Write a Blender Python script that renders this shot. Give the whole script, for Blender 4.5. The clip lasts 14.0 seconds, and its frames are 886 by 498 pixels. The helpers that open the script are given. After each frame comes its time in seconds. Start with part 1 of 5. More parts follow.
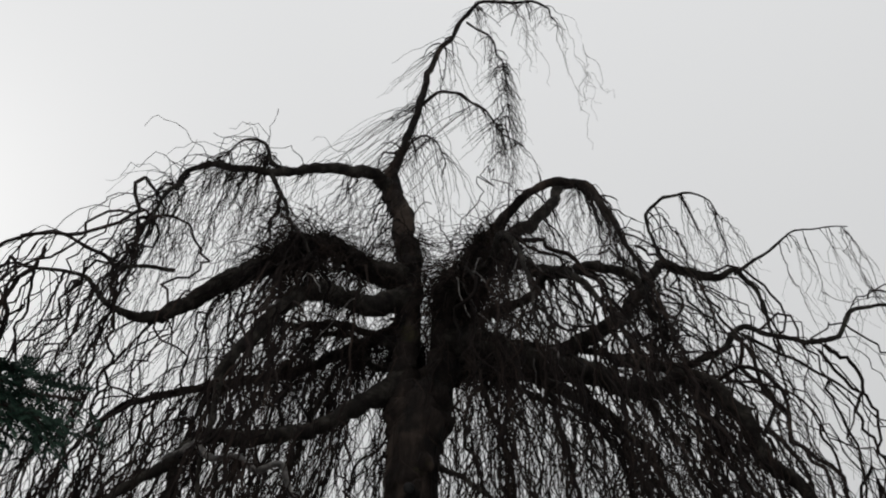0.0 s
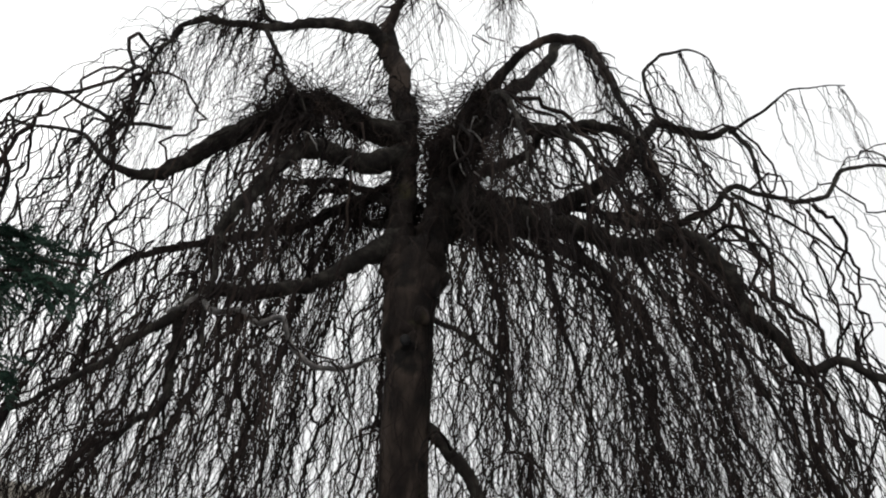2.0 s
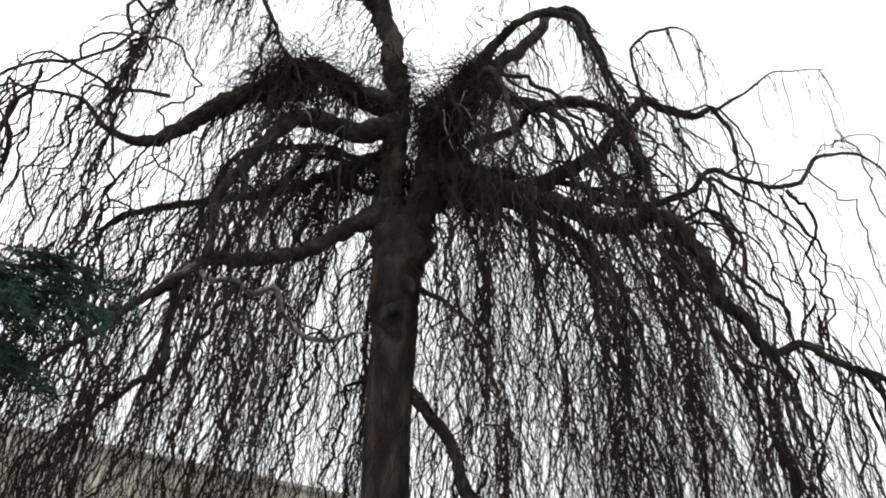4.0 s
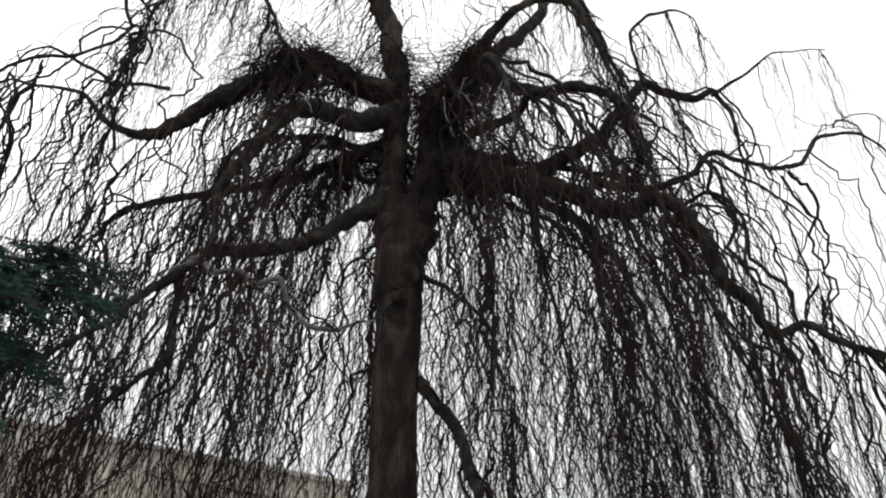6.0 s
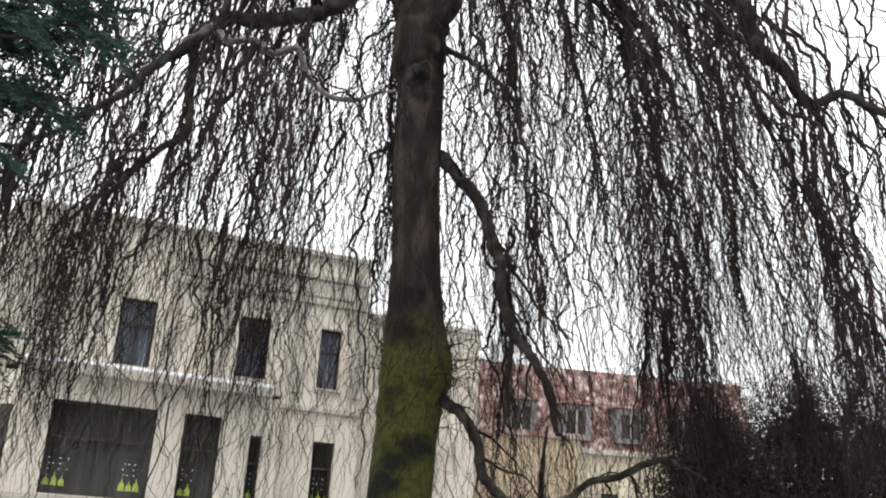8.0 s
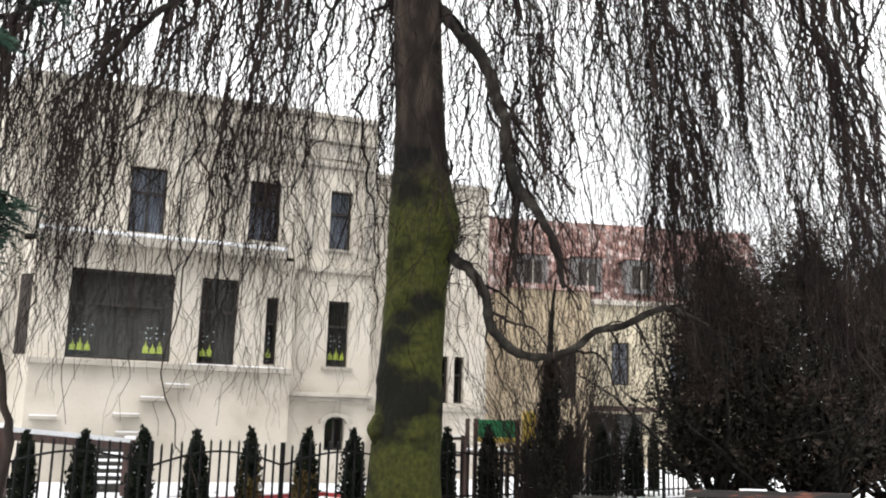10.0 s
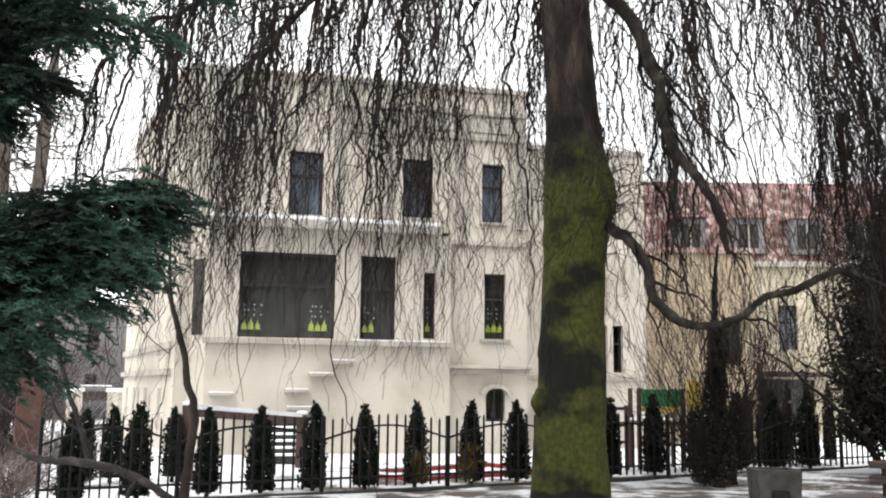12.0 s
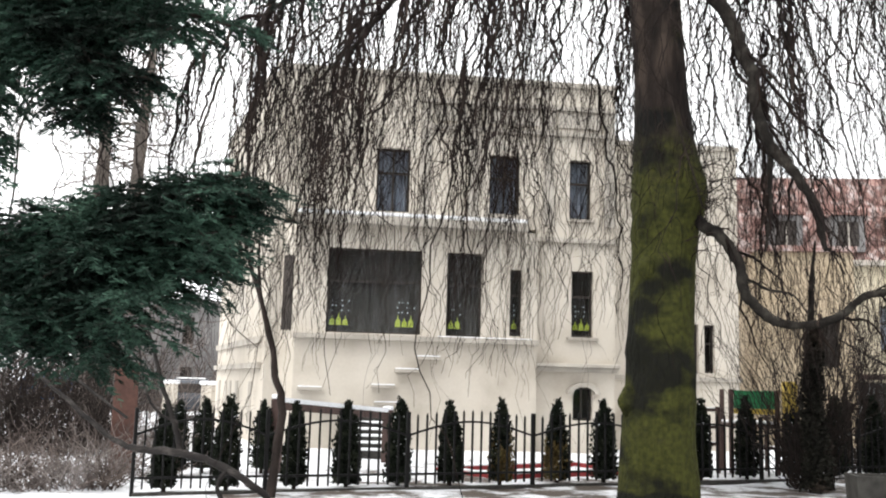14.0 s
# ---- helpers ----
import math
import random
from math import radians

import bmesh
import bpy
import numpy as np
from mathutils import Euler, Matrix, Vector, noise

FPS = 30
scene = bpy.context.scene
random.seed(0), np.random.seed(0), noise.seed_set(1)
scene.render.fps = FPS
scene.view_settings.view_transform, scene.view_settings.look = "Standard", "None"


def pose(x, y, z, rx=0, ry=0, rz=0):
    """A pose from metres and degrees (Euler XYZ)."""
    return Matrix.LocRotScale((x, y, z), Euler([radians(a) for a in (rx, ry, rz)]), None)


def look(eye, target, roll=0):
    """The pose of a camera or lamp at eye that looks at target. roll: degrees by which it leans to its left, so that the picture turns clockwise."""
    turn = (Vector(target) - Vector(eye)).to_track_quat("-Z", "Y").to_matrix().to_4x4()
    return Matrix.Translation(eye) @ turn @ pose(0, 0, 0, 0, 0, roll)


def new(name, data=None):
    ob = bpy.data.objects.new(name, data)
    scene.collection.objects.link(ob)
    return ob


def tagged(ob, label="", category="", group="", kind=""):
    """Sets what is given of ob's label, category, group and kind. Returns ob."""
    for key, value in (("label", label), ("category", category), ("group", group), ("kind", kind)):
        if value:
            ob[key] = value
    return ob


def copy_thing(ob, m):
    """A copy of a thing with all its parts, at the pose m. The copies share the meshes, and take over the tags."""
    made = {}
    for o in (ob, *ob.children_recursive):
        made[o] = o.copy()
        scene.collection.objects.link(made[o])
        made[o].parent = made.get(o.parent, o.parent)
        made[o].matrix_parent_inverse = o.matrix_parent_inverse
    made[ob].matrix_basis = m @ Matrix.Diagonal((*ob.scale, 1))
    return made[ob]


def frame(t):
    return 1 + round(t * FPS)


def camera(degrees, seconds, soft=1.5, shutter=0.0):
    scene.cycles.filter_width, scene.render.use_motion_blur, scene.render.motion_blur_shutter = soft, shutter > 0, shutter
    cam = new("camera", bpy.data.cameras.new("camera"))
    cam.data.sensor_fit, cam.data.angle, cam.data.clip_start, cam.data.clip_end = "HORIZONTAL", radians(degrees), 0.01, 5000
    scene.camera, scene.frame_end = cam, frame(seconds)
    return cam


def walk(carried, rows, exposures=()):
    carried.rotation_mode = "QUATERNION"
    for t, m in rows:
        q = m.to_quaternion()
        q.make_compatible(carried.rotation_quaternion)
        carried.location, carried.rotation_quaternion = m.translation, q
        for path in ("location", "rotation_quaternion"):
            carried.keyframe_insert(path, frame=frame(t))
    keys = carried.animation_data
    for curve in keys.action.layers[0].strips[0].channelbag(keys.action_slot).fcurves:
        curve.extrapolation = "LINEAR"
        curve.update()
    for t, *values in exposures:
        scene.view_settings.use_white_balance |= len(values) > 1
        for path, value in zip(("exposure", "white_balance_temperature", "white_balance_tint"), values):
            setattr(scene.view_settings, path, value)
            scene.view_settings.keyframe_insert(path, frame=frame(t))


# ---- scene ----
cam = camera(50.0, 14.0, soft=2.0)
# seconds, eye x y z, yaw to the left, pitch up, lean to the left
PATH = [
    (0.0, 0.141, 0.706, 1.709, 0.00, 44.76, 3.88),
    (0.5, 0.180, 0.672, 1.713, -0.02, 43.82, 3.77),
    (1.0, 0.189, 0.690, 1.685, -0.05, 43.56, 4.06),
    (1.5, 0.102, 0.691, 1.643, -1.49, 40.84, 2.22),
    (2.0, 0.189, 0.475, 1.646, -0.83, 35.89, 3.57),
    (2.5, 0.140, 0.103, 1.748, -1.03, 30.51, 3.84),
    (3.0, 0.046, -0.131, 1.744, -2.06, 29.08, 3.23),
    (3.5, 0.030, -0.207, 1.791, -2.55, 29.96, 4.07),
    (3.7, 0.041, -0.241, 1.778, -2.52, 30.86, 4.38),
    (4.8, 0.090, -0.320, 1.745, -2.20, 34.60, 4.35),
    (5.8, 0.148, -0.352, 1.733, -1.90, 32.77, 3.91),
    (6.0, 0.072, -0.307, 1.728, -2.21, 31.59, 3.43),
    (6.5, 0.016, -0.227, 1.675, -2.24, 28.82, 3.39),
    (7.0, 0.016, -0.148, 1.633, -2.27, 24.97, 3.37),
    (7.5, 0.013, -0.042, 1.630, -1.98, 21.60, 2.97),
    (8.0, 0.005, 0.032, 1.605, -1.95, 18.96, 3.39),
    (8.5, 0.013, 0.104, 1.615, -1.79, 16.01, 2.87),
    (8.7, 0.037, 0.108, 1.576, -1.68, 15.14, 3.06),
    (9.8, 0.080, -0.040, 1.590, -1.75, 11.00, 1.80),
    (10.8, 0.133, -0.170, 1.605, -0.40, 8.85, 0.73),
    (11.0, 0.101, -0.265, 1.613, 0.41, 8.69, 0.57),
    (11.5, 0.075, -0.176, 1.624, 3.83, 8.50, 0.56),
    (12.0, 0.008, -0.051, 1.648, 7.56, 8.40, 0.64),
    (12.5, 0.000, -0.000, 1.650, 10.70, 8.17, 0.74),
    (13.0, 0.007, -0.084, 1.628, 11.88, 8.22, 1.27),
    (13.5, 0.020, -0.067, 1.620, 12.52, 8.20, 1.40),
    (14.0, 0.031, 0.032, 1.636, 12.90, 8.16, 1.59),
]


def ahead(yaw, pitch):
    y, p = radians(yaw), radians(pitch)
    return Vector((-math.sin(y) * math.cos(p), math.cos(y) * math.cos(p), math.sin(p)))


walk(cam, [(t, look((x, y, z), Vector((x, y, z)) + ahead(yaw, pitch), lean)) for t, x, y, z, yaw, pitch, lean in PATH],
     exposures=[(0.0, -0.42), (1.1, -0.36), (1.5, 0.0), (2.0, 0.27), (2.5, 0.9), (3.5, 1.0), (3.7, 0.95), (5.8, 0.5), (6.2, 0.6), (6.8, 1.1), (8.0, 1.36), (8.5, 1.5), (10.8, 1.63), (14.0, 1.63)])

# ---- daylight: an overcast winter sky ----
world = bpy.data.worlds.new("overcast_sky")
scene.world = world
world.use_nodes = True
wn, wl = world.node_tree.nodes, world.node_tree.links
sky = wn.new("ShaderNodeTexSky")
sky.sky_type = "NISHITA"
sky.sun_disc = False
sky.sun_elevation, sky.sun_rotation = radians(35), radians(-40)
sky.air_density, sky.dust_density = 1.5, 4.0
grey = wn.new("ShaderNodeHueSaturation")
grey.inputs["Saturation"].default_value = 0.12
cloud = wn.new("ShaderNodeMixRGB")
cloud.inputs[0].default_value = 0.94
cloud.inputs[2].default_value = (6.0, 6.05, 6.1, 1)
wl.new(sky.outputs[0], grey.inputs["Color"])
wl.new(grey.outputs[0], cloud.inputs[1])
# an overcast sky is brighter overhead than along the horizon
way_up, height_of, rise_of, veil = wn.new("ShaderNodeTexCoord"), wn.new("ShaderNodeSeparateXYZ"), wn.new("ShaderNodeMapRange"), wn.new("ShaderNodeVectorMath")
wl.new(way_up.outputs["Generated"], height_of.inputs[0])
wl.new(height_of.outputs["Z"], rise_of.inputs["Value"])
rise_of.inputs["To Min"].default_value, rise_of.inputs["To Max"].default_value = 0.64, 1.2
veil.operation = "MULTIPLY"
wl.new(cloud.outputs[0], veil.inputs[0])
wl.new(rise_of.outputs[0], veil.inputs[1])
wl.new(veil.outputs[0], wn["Background"].inputs["Color"])
wn["Background"].inputs["Strength"].default_value = 0.15
sun = new("sun", bpy.data.lights.new("sun", "SUN"))
sun.data.energy, sun.data.angle, sun.data.color = 0.9, radians(25), (1.0, 0.97, 0.93)
sun.matrix_world = look((-14, 4, 34), (0, 20, 0))


# ---- materials ----
def material(name, colors, scale=4.0, rough=0.8, bump=0.3, detail=6.0, stretch=(1, 1, 1), fine=8.0, metal=0.0, island=0.0, spec=0.3, low=0.3, high=0.7, bump_size=0.02, speckle=0.3):
    """A surface of two to four colours mixed by coarse noise, with a finer grain and relief."""
    mat = bpy.data.materials.new(name)
    mat.use_nodes = True
    n, l = mat.node_tree.nodes, mat.node_tree.links
    shader = n["Principled BSDF"]
    coord = n.new("ShaderNodeTexCoord")
    place = n.new("ShaderNodeMapping")
    place.inputs["Scale"].default_value = stretch
    l.new(coord.outputs["Object"], place.inputs["Vector"])
    coarse, grain = n.new("ShaderNodeTexNoise"), n.new("ShaderNodeTexNoise")
    for tex, s in ((coarse, scale), (grain, scale * fine)):
        tex.inputs["Scale"].default_value, tex.inputs["Detail"].default_value = s, detail
        l.new(place.outputs[0], tex.inputs["Vector"])
    ramp = n.new("ShaderNodeValToRGB")
    ramp.color_ramp.elements[0].position, ramp.color_ramp.elements[1].position = low, high
    for k, c in enumerate(colors):
        if 0 < k < len(colors) - 1:
            e = ramp.color_ramp.elements.new(low + (high - low) * k / (len(colors) - 1))
        else:
            e = ramp.color_ramp.elements[0 if k == 0 else len(ramp.color_ramp.elements) - 1]
        e.color = (*c, 1)
    l.new(coarse.outputs["Fac"], ramp.inputs["Fac"])
    tone = n.new("ShaderNodeHueSaturation")
    span = n.new("ShaderNodeMapRange")
    span.inputs["To Min"].default_value, span.inputs["To Max"].default_value = 1 - speckle, 1 + speckle
    l.new(grain.outputs["Fac"], span.inputs["Value"])
    l.new(ramp.outputs["Color"], tone.inputs["Color"])
    out = span.outputs[0]
    if island:
        geo, rand, mul = n.new("ShaderNodeNewGeometry"), n.new("ShaderNodeMapRange"), n.new("ShaderNodeMath")
        rand.inputs["To Min"].default_value, rand.inputs["To Max"].default_value = 1 - island, 1 + island
        mul.operation = "MULTIPLY"
        l.new(geo.outputs["Random Per Island"], rand.inputs["Value"])
        l.new(rand.outputs[0], mul.inputs[0])
        l.new(out, mul.inputs[1])
        out = mul.outputs[0]
    l.new(out, tone.inputs["Value"])
    l.new(tone.outputs["Color"], shader.inputs["Base Color"])
    shader.inputs["Roughness"].default_value, shader.inputs["Metallic"].default_value = rough, metal
    shader.inputs["Specular IOR Level"].default_value = spec
    if bump:
        b = n.new("ShaderNodeBump")
        b.inputs["Strength"].default_value, b.inputs["Distance"].default_value = bump, bump_size
        l.new(grain.outputs["Fac"], b.inputs["Height"])
        l.new(b.outputs["Normal"], shader.inputs["Normal"])
    return mat


def trunk_material():
    """Wet brown beech bark, furrowed along the stem, with yellow-green algae and dark wet runs on the lower four metres."""
    mat = material("trunk_bark", [(0.006, 0.0044, 0.0037), (0.0165, 0.012, 0.0098), (0.05, 0.037, 0.029)], 2.6, 0.9, 1.0, spec=0.15, stretch=(1, 1, 0.3), fine=6, bump_size=0.08, low=0.36, high=0.64)
    n, l = mat.node_tree.nodes, mat.node_tree.links
    shader = n["Principled BSDF"]
    bark = shader.inputs["Base Color"].links[0].from_socket
    coord, split = n.new("ShaderNodeTexCoord"), n.new("ShaderNodeSeparateXYZ")
    l.new(coord.outputs["Object"], split.inputs[0])
    patch, speck = n.new("ShaderNodeTexNoise"), n.new("ShaderNodeTexNoise")
    patch.inputs["Scale"].default_value, patch.inputs["Detail"].default_value = 1.3, 5
    patch.inputs["Roughness"].default_value = 0.62
    speck.inputs["Scale"].default_value, speck.inputs["Detail"].default_value = 14, 6
    l.new(coord.outputs["Object"], patch.inputs["Vector"])
    l.new(coord.outputs["Object"], speck.inputs["Vector"])
    rise = n.new("ShaderNodeMapRange")
    rise.inputs["From Min"].default_value, rise.inputs["From Max"].default_value = 3.9, 6.0
    rise.inputs["To Min"].default_value, rise.inputs["To Max"].default_value = 0.27, -0.25
    l.new(split.outputs["Z"], rise.inputs["Value"])
    add, thick = n.new("ShaderNodeMath"), n.new("ShaderNodeMapRange")
    l.new(patch.outputs["Fac"], add.inputs[0])
    l.new(rise.outputs[0], add.inputs[1])
    thick.inputs["From Min"].default_value, thick.inputs["From Max"].default_value = 0.36, 0.66
    l.new(add.outputs[0], thick.inputs["Value"])
    algae = n.new("ShaderNodeValToRGB")
    algae.color_ramp.elements[0].color, algae.color_ramp.elements[1].color = (0.023, 0.0245, 0.007, 1), (0.054, 0.057, 0.0125, 1)
    algae.color_ramp.elements[0].position, algae.color_ramp.elements[1].position = 0.3, 0.65
    l.new(speck.outputs["Fac"], algae.inputs["Fac"])
    mix = n.new("ShaderNodeMixRGB")
    l.new(thick.outputs[0], mix.inputs[0])
    l.new(bark, mix.inputs[1])
    l.new(algae.outputs["Color"], mix.inputs[2])
    stain, edge, soaked = n.new("ShaderNodeTexNoise"), n.new("ShaderNodeMapRange"), n.new("ShaderNodeMixRGB")
    shift = n.new("ShaderNodeMapping")
    shift.inputs["Location"].default_value, shift.inputs["Scale"].default_value = (4.1, 2.3, 7.7), (1, 1, 1.4)
    l.new(coord.outputs["Object"], shift.inputs["Vector"])
    l.new(shift.outputs[0], stain.inputs["Vector"])
    stain.inputs["Scale"].default_value, stain.inputs["Detail"].default_value = 1.1, 6
    edge.inputs["From Min"].default_value, edge.inputs["From Max"].default_value = 0.555, 0.66
    edge.inputs["To Max"].default_value = 0.92
    level, bands, wet = n.new("ShaderNodeMath"), n.new("ShaderNodeValToRGB"), n.new("ShaderNodeMath")
    level.operation, level.inputs[1].default_value = "MULTIPLY", 0.25
    l.new(split.outputs["Z"], level.inputs[0])
    l.new(level.outputs[0], bands.inputs["Fac"])
    ramp = bands.color_ramp
    ramp.elements[0].position, ramp.elements[1].position = 0.05, 0.85
    ramp.elements[0].color, ramp.elements[1].color = (1, 1, 1, 1), (0.12, 0.12, 0.12, 1)
    for at, value in ((0.085, 0.0), (0.4, 0.0), (0.44, 0.68), (0.66, 0.6), (0.72, 0.08)):
        ramp.elements.new(at).color = (value, value, value, 1)
    wet.operation, wet.inputs[1].default_value = "MULTIPLY_ADD", 0.22
    l.new(bands.outputs["Color"], wet.inputs[0])
    l.new(stain.outputs["Fac"], wet.inputs[2])
    l.new(wet.outputs[0], edge.inputs["Value"])
    l.new(edge.outputs[0], soaked.inputs[0])
    l.new(mix.outputs[0], soaked.inputs[1])
    soaked.inputs[2].default_value = (0.0045, 0.0045, 0.0042, 1)
    l.new(soaked.outputs[0], shader.inputs["Base Color"])
    return mat


def glass_material():
    mat = bpy.data.materials.new("window_glass")
    mat.use_nodes = True
    s = mat.node_tree.nodes["Principled BSDF"]
    s.inputs["Base Color"].default_value = (0.75, 0.8, 0.82, 1)
    s.inputs["Roughness"].default_value, s.inputs["Transmission Weight"].default_value, s.inputs["IOR"].default_value = 0.03, 1.0, 1.36
    return mat


TRUNK = trunk_material()
BARK = material("limb_bark", [(0.006, 0.005, 0.0045), (0.016, 0.0138, 0.0118), (0.044, 0.04, 0.033)], 5, 0.9, 0.9, spec=0.12)
PALE = material("pale_wet_bark", [(0.012, 0.01, 0.009), (0.06, 0.052, 0.046), (0.24, 0.22, 0.205)], 9, 0.35, 0.8, spec=0.5, low=0.35, high=0.72)
TWIG = material("twig_bark", [(0.006, 0.0046, 0.0042), (0.013, 0.0095, 0.0085), (0.028, 0.02, 0.016)], 1.5, 0.9, 0.0, island=0.55, spec=0.08)
BROWN = material("young_bark", [(0.012, 0.009, 0.008), (0.034, 0.025, 0.021)], 6, 0.85, 0.8, spec=0.15, stretch=(1, 1, 0.4))
WETBARK = material("wet_branch_bark", [(0.008, 0.0065, 0.006), (0.018, 0.015, 0.0135), (0.07, 0.062, 0.056)], 8, 0.75, 0.8, spec=0.2, stretch=(0.5, 1, 1), low=0.35, high=0.75)
GREYBARK = material("grey_far_bark", [(0.07, 0.058, 0.05), (0.14, 0.12, 0.105)], 3, 0.9, 0.4)
NEEDLE = material("fir_needles", [(0.003, 0.007, 0.0045), (0.01, 0.026, 0.017), (0.042, 0.082, 0.057)], 2.2, 0.7, 0.0, island=0.45, spec=0.15, low=0.33, high=0.68)
THUJA = material("thuja_sprays", [(0.005, 0.0065, 0.0045), (0.011, 0.0145, 0.0095), (0.028, 0.031, 0.02)], 4, 0.85, 0.0, island=0.4, spec=0.1)
RUSTY = material("thuja_winter_brown", [(0.05, 0.035, 0.012), (0.12, 0.08, 0.025), (0.05, 0.06, 0.02)], 4, 0.7, 0.0, island=0.4)
YEW = material("dark_evergreen", [(0.009, 0.0088, 0.0075), (0.023, 0.022, 0.0175), (0.07, 0.048, 0.038)], 0.8, 0.9, 0.0, island=0.5, spec=0.08)
SNOW = material("snow", [(0.7, 0.71, 0.73), (0.82, 0.83, 0.85)], 2, 0.6, 0.4, fine=12)
PLASTER = material("cream_plaster", [(0.37, 0.33, 0.275), (0.49, 0.445, 0.38), (0.54, 0.495, 0.43)], 0.7, 0.9, 0.05, fine=20, detail=8, speckle=0.07)
# Toned below the plaster to stand in for shadow lines on the mouldings.
TRIM = material("cream_trim_shadowed", [(0.28, 0.255, 0.22), (0.43, 0.395, 0.345)], 1.5, 0.85, 0.1, fine=14, speckle=0.12)
GREYWALL = material("grey_render", [(0.13, 0.125, 0.125), (0.19, 0.183, 0.18)], 0.6, 0.9, 0.2, fine=18)
YELLOW = material("yellow_render", [(0.4, 0.35, 0.255), (0.5, 0.44, 0.33)], 0.6, 0.9, 0.2, fine=18)
TILE = material("red_roof_tile", [(0.1, 0.05, 0.042), (0.19, 0.112, 0.097), (0.36, 0.3, 0.285)], 3.0, 0.8, 0.2, island=0.4, low=0.35, high=0.66)
BEIGE = material("ochre_render", [(0.34, 0.27, 0.185), (0.45, 0.37, 0.265)], 0.8, 0.9, 0.2, fine=18)
IRON = material("black_iron", [(0.004, 0.004, 0.0045), (0.01, 0.0095, 0.009)], 9, 0.6, 0.15, spec=0.15)
DARKWOOD = material("dark_window_wood", [(0.02, 0.016, 0.014), (0.045, 0.036, 0.03)], 6, 0.6, 0.2)
# Lack of light indoors is put into this near-black brown.
ROOM = material("unlit_room_tone", [(0.035, 0.027, 0.022), (0.075, 0.06, 0.048)], 1.2, 0.9, 0.0)
CURTAIN = material("grey_blue_curtain", [(0.1, 0.1, 0.12), (0.3, 0.31, 0.37)], 3, 0.9, 0.2, stretch=(4, 4, 0.3))
BLIND = material("brown_blind", [(0.03, 0.024, 0.02), (0.062, 0.051, 0.043)], 2.2, 0.9, 0.1, stretch=(1, 1, 0.5))
TULIP = material("yellow_green_paper", [(0.5, 0.56, 0.06), (0.62, 0.66, 0.12)], 8, 0.8, 0.0)
SILVER = material("white_paper", [(0.6, 0.62, 0.64), (0.75, 0.76, 0.78)], 8, 0.8, 0.0)
REDWOOD = material("red_brown_timber", [(0.045, 0.028, 0.024), (0.09, 0.055, 0.047)], 5, 0.7, 0.3, stretch=(1, 1, 0.3))
REDPAINT = material("red_paint", [(0.2, 0.018, 0.02), (0.28, 0.035, 0.035)], 6, 0.5, 0.1)
GREENPAINT = material("green_panel", [(0.015, 0.16, 0.06), (0.03, 0.22, 0.09)], 4, 0.4, 0.05)
YELLOWPAINT = material("yellow_panel", [(0.5, 0.35, 0.05), (0.6, 0.42, 0.08)], 4, 0.5, 0.05)
CONCRETE = material("wet_concrete", [(0.016, 0.0155, 0.0135), (0.034, 0.032, 0.028), (0.052, 0.05, 0.045)], 6, 0.85, 0.6, fine=10)
SLAT = material("weathered_slat", [(0.01, 0.009, 0.0085), (0.022, 0.018, 0.016), (0.3, 0.085, 0.045)], 3.5, 0.6, 0.3, stretch=(0.6, 4, 4), low=0.35, high=0.75)
CARGREY = material("grey_car_paint", [(0.03, 0.034, 0.042), (0.05, 0.055, 0.065)], 2, 0.25, 0.0, metal=0.3, spec=0.5)
CARBLUE = material("blue_car_paint", [(0.02, 0.08, 0.22), (0.03, 0.12, 0.3)], 2, 0.25, 0.0, metal=0.3, spec=0.5)
RUBBER = material("tyre_rubber", [(0.015, 0.015, 0.015), (0.03, 0.03, 0.03)], 9, 0.9, 0.1)
RUST = material("rusty_sheet", [(0.06, 0.03, 0.024), (0.11, 0.055, 0.042)], 2, 0.8, 0.3)
SHRUB = material("brown_shrub_twigs", [(0.035, 0.026, 0.023), (0.1, 0.08, 0.071), (0.22, 0.195, 0.185)], 1.2, 0.9, 0.0, island=0.5, spec=0.1)
GLASS = glass_material()


